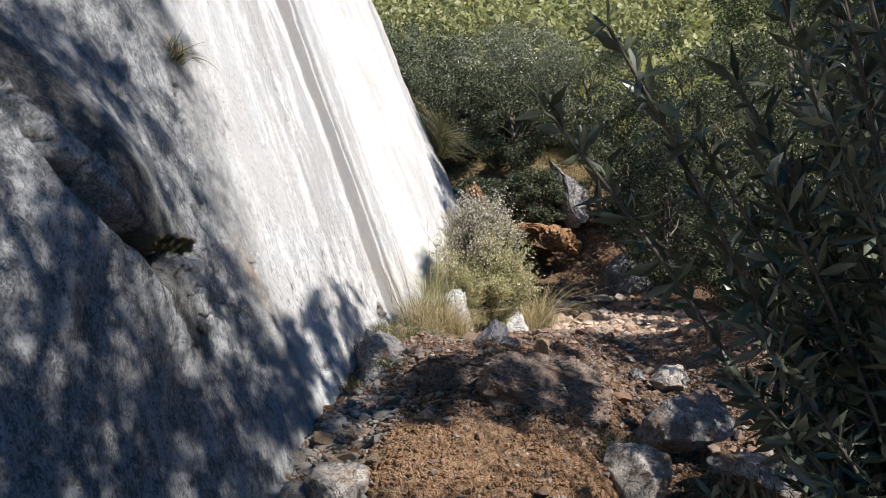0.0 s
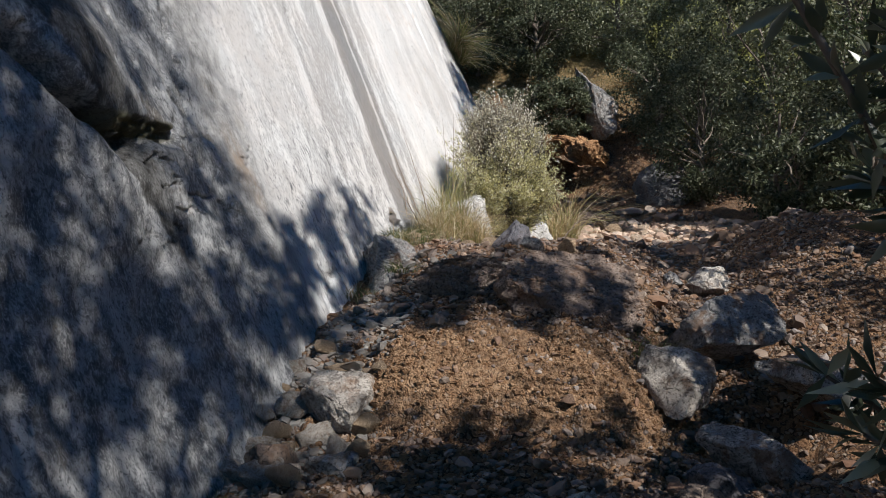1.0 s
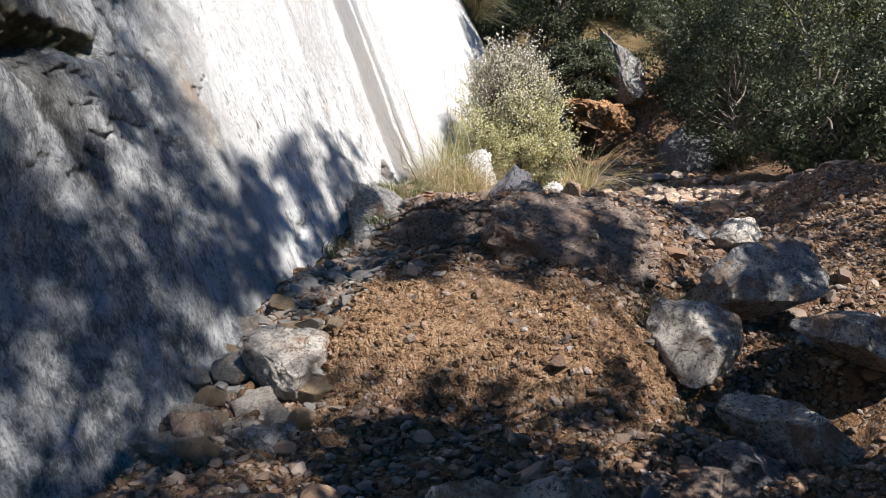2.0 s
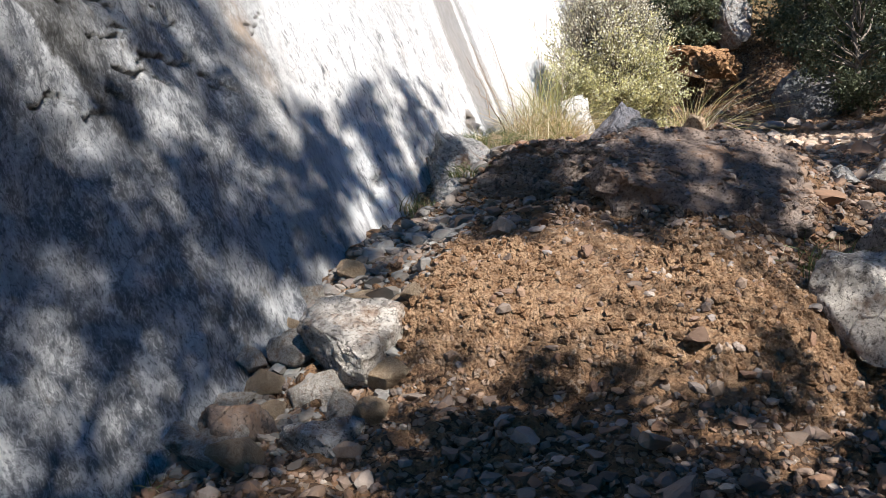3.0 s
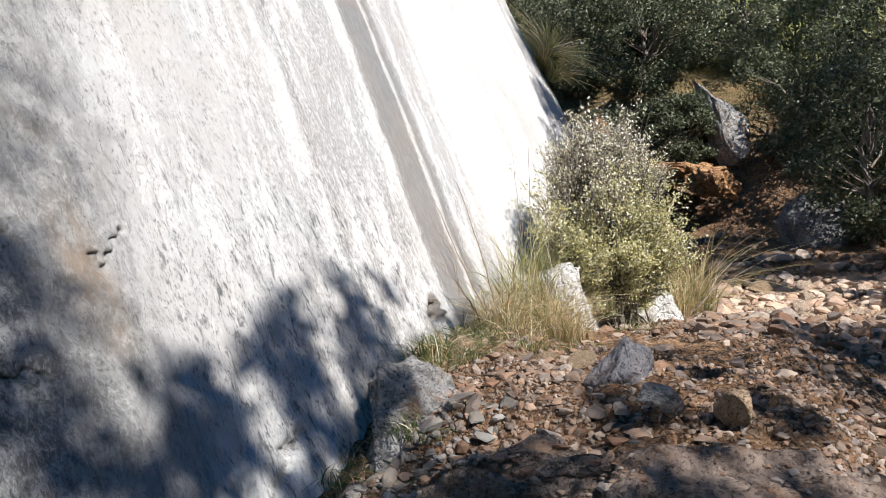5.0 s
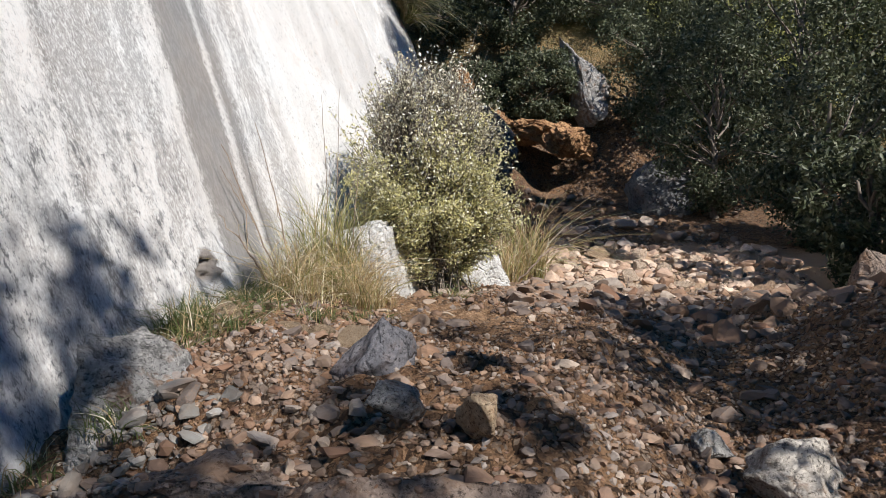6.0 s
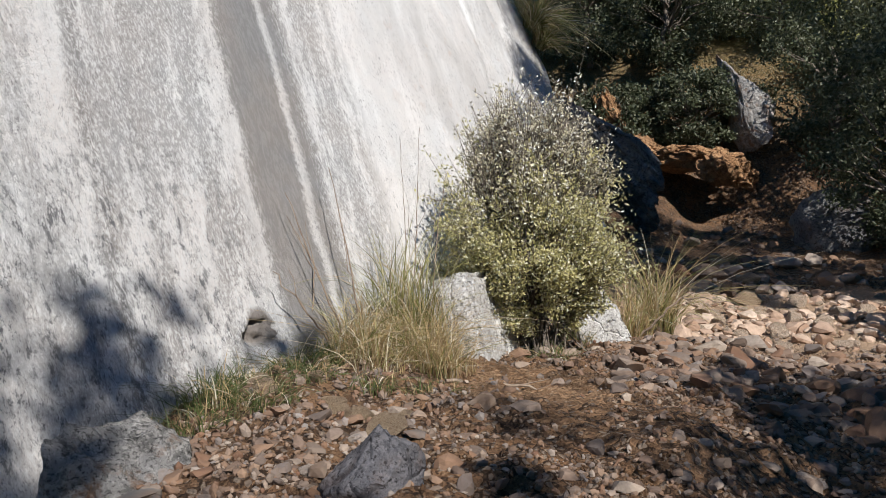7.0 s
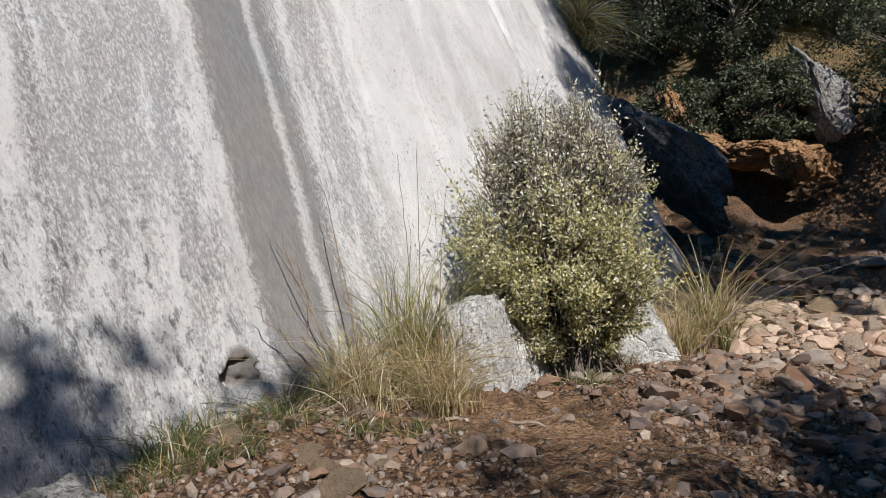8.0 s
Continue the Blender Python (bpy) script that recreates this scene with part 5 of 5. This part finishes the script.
tree("tree", 4.6, 11.0, 12.2, 1.9, 130, 300, 0.095, (SHADE_LEAF, BARK), "tall evergreen tree beside the wash", 110, low=0.6, trunk=0.12, belly=0.8)
tree("tree", 4.6, 13.5, 9.6, 1.7, 140, 260, 0.095, (SHADE_LEAF, BARK), "broad evergreen tree beside the wash", 111, low=0.2, trunk=0.1)
tree("tree", 4.8, 21.2, 13.0, 2.1, 170, 300, 0.095, (SHADE_LEAF, BARK), "tall evergreen tree above the head of the wash", 112, low=0.2, trunk=0.12)
# two shrubs outside the view, added only to shade the rubble and rocks
tree("shrub", 1.5, 3.4, 1.9, 0.5, 62, 140, 0.06, (EVERGREEN, BARK), "dark evergreen shrub shading the rubble beside it", 114, low=0.08, trunk=0.03, clump_r=0.26)
tree("shrub", 2.0, 4.15, 2.2, 0.5, 50, 140, 0.07, (EVERGREEN, BARK), "unseen evergreen shrub added to shade the rubble", 113, low=0.15, trunk=0.04, clump_r=0.26)
tree("tree", 2.6, -3.2, 8.5, 2.2, 80, 240, 0.10, (SHADE_LEAF, BARK), "evergreen tree behind the start of the path", 104, low=0.25, trunk=0.14)



def lobed_tree(x, lobes, label, seed, trunk=0.03, leaf=0.08, per=9, sprig=0.06):
    """A tree on the sunny side whose open crown is made of lobes of uneven sprigs. A lobe: the spot that it shades, its half width and half height, and how dense it is."""
    rg = np.random.default_rng(seed)
    cs = []
    for spot, wide, high, dense in lobes:
        n = round(dense * 760 * (wide + 0.05) * (high + 0.05))
        a, r = rg.uniform(0, 2 * np.pi, n), np.sqrt(rg.random(n)) * rg.uniform(0.85, 1.2, n)
        dy, dz = wide * r * np.cos(a), high * r * np.sin(a)
        thick = fbm(np.stack([(spot[1] + dy) * 4.5, (spot[2] + dz) * 3.2, 0 * dy + seed], 1), 3) + rg.normal(0, 0.2, n)
        for i in np.nonzero(thick > 0.28 - 0.35 * dense)[0]:
            p = Vector(spot) + Vector((0, dy[i], dz[i]))
            cs.append(p + SUN * ((x + rg.uniform(-0.45, 0.45) - p.x) / SUN.x))
    cs = np.array(cs)
    y = float(cs[:, 1].mean())
    z0 = gz(x, y) - 0.08
    root = anchor("tree", x, y, z0, label, "tree")
    cs = cs - np.array([x, y, z0])
    top = np.array([0, cs[np.argmax(cs[:, 2]), 1] * 0.5, cs[:, 2].max() * 0.93])
    limbs = [limb((0, 0, 0), top, trunk, trunk * 0.25, rg, 0.04, 10)]
    for c in cs[:: max(1, len(cs) // 40)]:
        limbs.append(limb(top * np.clip(c[2] / top[2] * 0.78, 0.1, 0.95), c, trunk * 0.26, trunk * 0.06, rg, 0.08, 6, 5))
    v, f = joined(limbs)
    part("trunk", mesh("trunk", v, f, BARK), root)
    v, f = leaves(clump_points(cs, sprig * rg.uniform(0.7, 1.3, len(cs)), per, rg), leaf, leaf * 0.45, rg, small=True)
    part("crown", mesh("crown", v, f, SHADE_LEAF, False), root)


def on_slab(y, z):
    return (wall_x(y, z), y, z)


lobed_tree(3.2, ((on_slab(8.0, 1.22), 0.46, 0.42, 1.1), (on_slab(7.65, 1.52), 0.18, 0.2, 0.7), (on_slab(6.5, 1.15), 0.4, 0.42, 1.1), (on_slab(6.95, 0.85), 0.6, 0.42, 1.1), (on_slab(7.15, 1.28), 0.34, 0.32, 0.95), (on_slab(8.9, 1.02), 0.42, 0.22, 0.6)),
           "slender evergreen tree shading the slab's foot", 202)
lobed_tree(2.9, ((on_slab(5.6, 0.9), 0.75, 0.55, 0.95), (on_slab(4.5, 0.85), 0.7, 0.6, 0.85), (on_slab(3.5, 0.65), 0.6, 0.55, 1.0), (on_slab(2.7, 0.8), 0.6, 0.6, 1.0), ((-2.8, 3.9, 2.1), 0.5, 0.5, 0.8), (on_slab(4.6, 3.0), 0.7, 0.6, 1.0), (on_slab(5.75, 0.6), 0.45, 0.3, 1.1), (on_slab(6.25, 1.05), 0.3, 0.35, 0.8), (on_slab(5.3, 1.42), 0.4, 0.3, 0.85)), "dense evergreen tree shading the near foot of the slab", 203)
lobed_tree(3.5, (((-0.95, 6.4, 0.95), 0.5, 0.4, 0.85), ((-0.3, 6.35, 0.92), 0.45, 0.36, 0.8), ((-1.4, 5.98, 0.65), 0.36, 0.35, 1.2), ((-0.75, 6.0, 0.68), 0.3, 0.26, 1.0), ((-0.3, 6.0, 0.68), 0.3, 0.26, 1.0), ((0.55, 6.3, 0.65), 0.5, 0.42, 1.4), ((0.1, 5.75, 0.5), 0.3, 0.25, 0.9), ((-0.78, 7.85, 0.95), 0.22, 0.22, 1.1), ((-0.45, 7.2, 0.95), 0.22, 0.22, 1.1), ((-1.0, 7.1, 1.0), 0.4, 0.3, 0.7), ((-1.9, 6.6, 0.6), 0.4, 0.35, 1.0), ((-2.05, 6.0, 0.5), 0.45, 0.36, 1.2)),
           "small evergreen tree shading the mound", 204)
lobed_tree(2.7, (((-1.1, 4.78, 0.18), 0.36, 0.28, 1.2), ((-0.8, 4.86, 0.2), 0.3, 0.2, 1.2), ((-0.3, 4.86, 0.15), 0.34, 0.22, 1.3), ((-0.5, 4.7, 0.12), 0.36, 0.28, 1.0), ((0.15, 4.85, 0.05), 0.4, 0.3, 0.9), ((0.55, 5.4, 0.2), 0.3, 0.25, 0.7), ((0.9, 5.8, 0.35), 0.4, 0.3, 1.3), ((0.15, 5.65, 0.4), 0.2, 0.2, 0.8)),
           "small evergreen tree shading the rubble", 205)

lobed_tree(3.6, (((0.15, 9.5, 0.65), 0.5, 0.3, 1.0), ((-0.3, 11.0, 0.6), 0.5, 0.3, 1.0), ((0.4, 10.6, 0.65), 0.6, 0.3, 1.1), ((0.7, 8.7, 0.75), 0.45, 0.3, 1.1), ((1.0, 9.6, 0.8), 0.5, 0.35, 1.1), ((0.0, 10.1, 0.62), 0.4, 0.26, 1.1), ((-0.05, 9.75, 0.64), 0.45, 0.26, 1.1)),
           "low evergreen tree shading the near side of the wash", 206)

# thicket round the head of the wash
for k, (x, y, h, sp) in enumerate(((-5.2, 22.9, 2.7, 1.4), (-3.5, 23.4, 2.9, 1.5), (-1.9, 23.7, 2.6, 1.4), (0.5, 24.0, 3.0, 1.6), (-6.8, 25.5, 3.0, 1.8), (-2.8, 26.0, 2.6, 1.8))):
    tree("bush", x, y, h, sp, 110, 140, 0.085, (THICKET_LEAF, BARK), "grey-green evergreen bush on the bank above the wash", 160 + k, low=0.05, trunk=0.05, leaf_w=0.5)
for k, (x, y, h, s, nc) in enumerate(((2.3, 15.4, 2.4, 1.2, 80), (2.1, 12.9, 1.5, 0.75, 60), (2.9, 12.2, 1.7, 0.9, 70), (1.2, 18.3, 3.0, 1.3, 80), (2.6, 19.5, 4.5, 1.8, 110), (0.4, 21.6, 2.6, 1.4, 90), (3.4, 13.9, 2.2, 1.0, 70),
                                      (-2.6, 22.0, 2.4, 1.4, 90), (-4.3, 22.4, 2.6, 1.5, 90), (-0.6, 23.2, 3.2, 1.8, 110), (2.2, 23.6, 5.4, 2.2, 120), (-3.4, 21.0, 1.7, 0.9, 80), (5.5, 20.5, 5.5, 2.6, 110), (-2.0, 21.2, 1.6, 0.9, 80), (6.5, 24.5, 5.0, 2.4, 100), (-5.6, 24.0, 3.0, 2.0, 100))):
    tree("bush" if h < 4.5 else "tree", x, y, h, s, nc, 150, 0.08 if h < 4.5 else 0.10, (SLOPE_LEAF if h > 3.1 and y > 20 else EVERGREEN, BARK), "grey-green evergreen tree above the dry wash" if h > 3.1 and y > 20 else "dark evergreen thicket above the dry wash", 120 + k, low=0.08, trunk=0.07, leaf_w=0.5)


def build_woods():
    """Sunlit scrub over the far hillside."""
    r = np.random.default_rng(9)
    n = 700
    y = r.uniform(28, 95, n)
    x = r.uniform(-0.75, 0.75, n) * y - 2
    z = ground_z(x, y)
    rad = r.uniform(0.7, 2.0, n) * (0.6 + y / 90)
    pts = clump_points(np.stack([x, y, z + rad * 0.5], 1), rad, 170, r, 0.8)
    v, f = leaves(pts, 0.36, 0.25, r, small=True)
    tagged(new("hillside_scrub", mesh("hillside_scrub", v, f, HILL_LEAF, False)), "sunlit yellow-green scrub on the hillside", "scrub", kind="stuff")


build_woods()
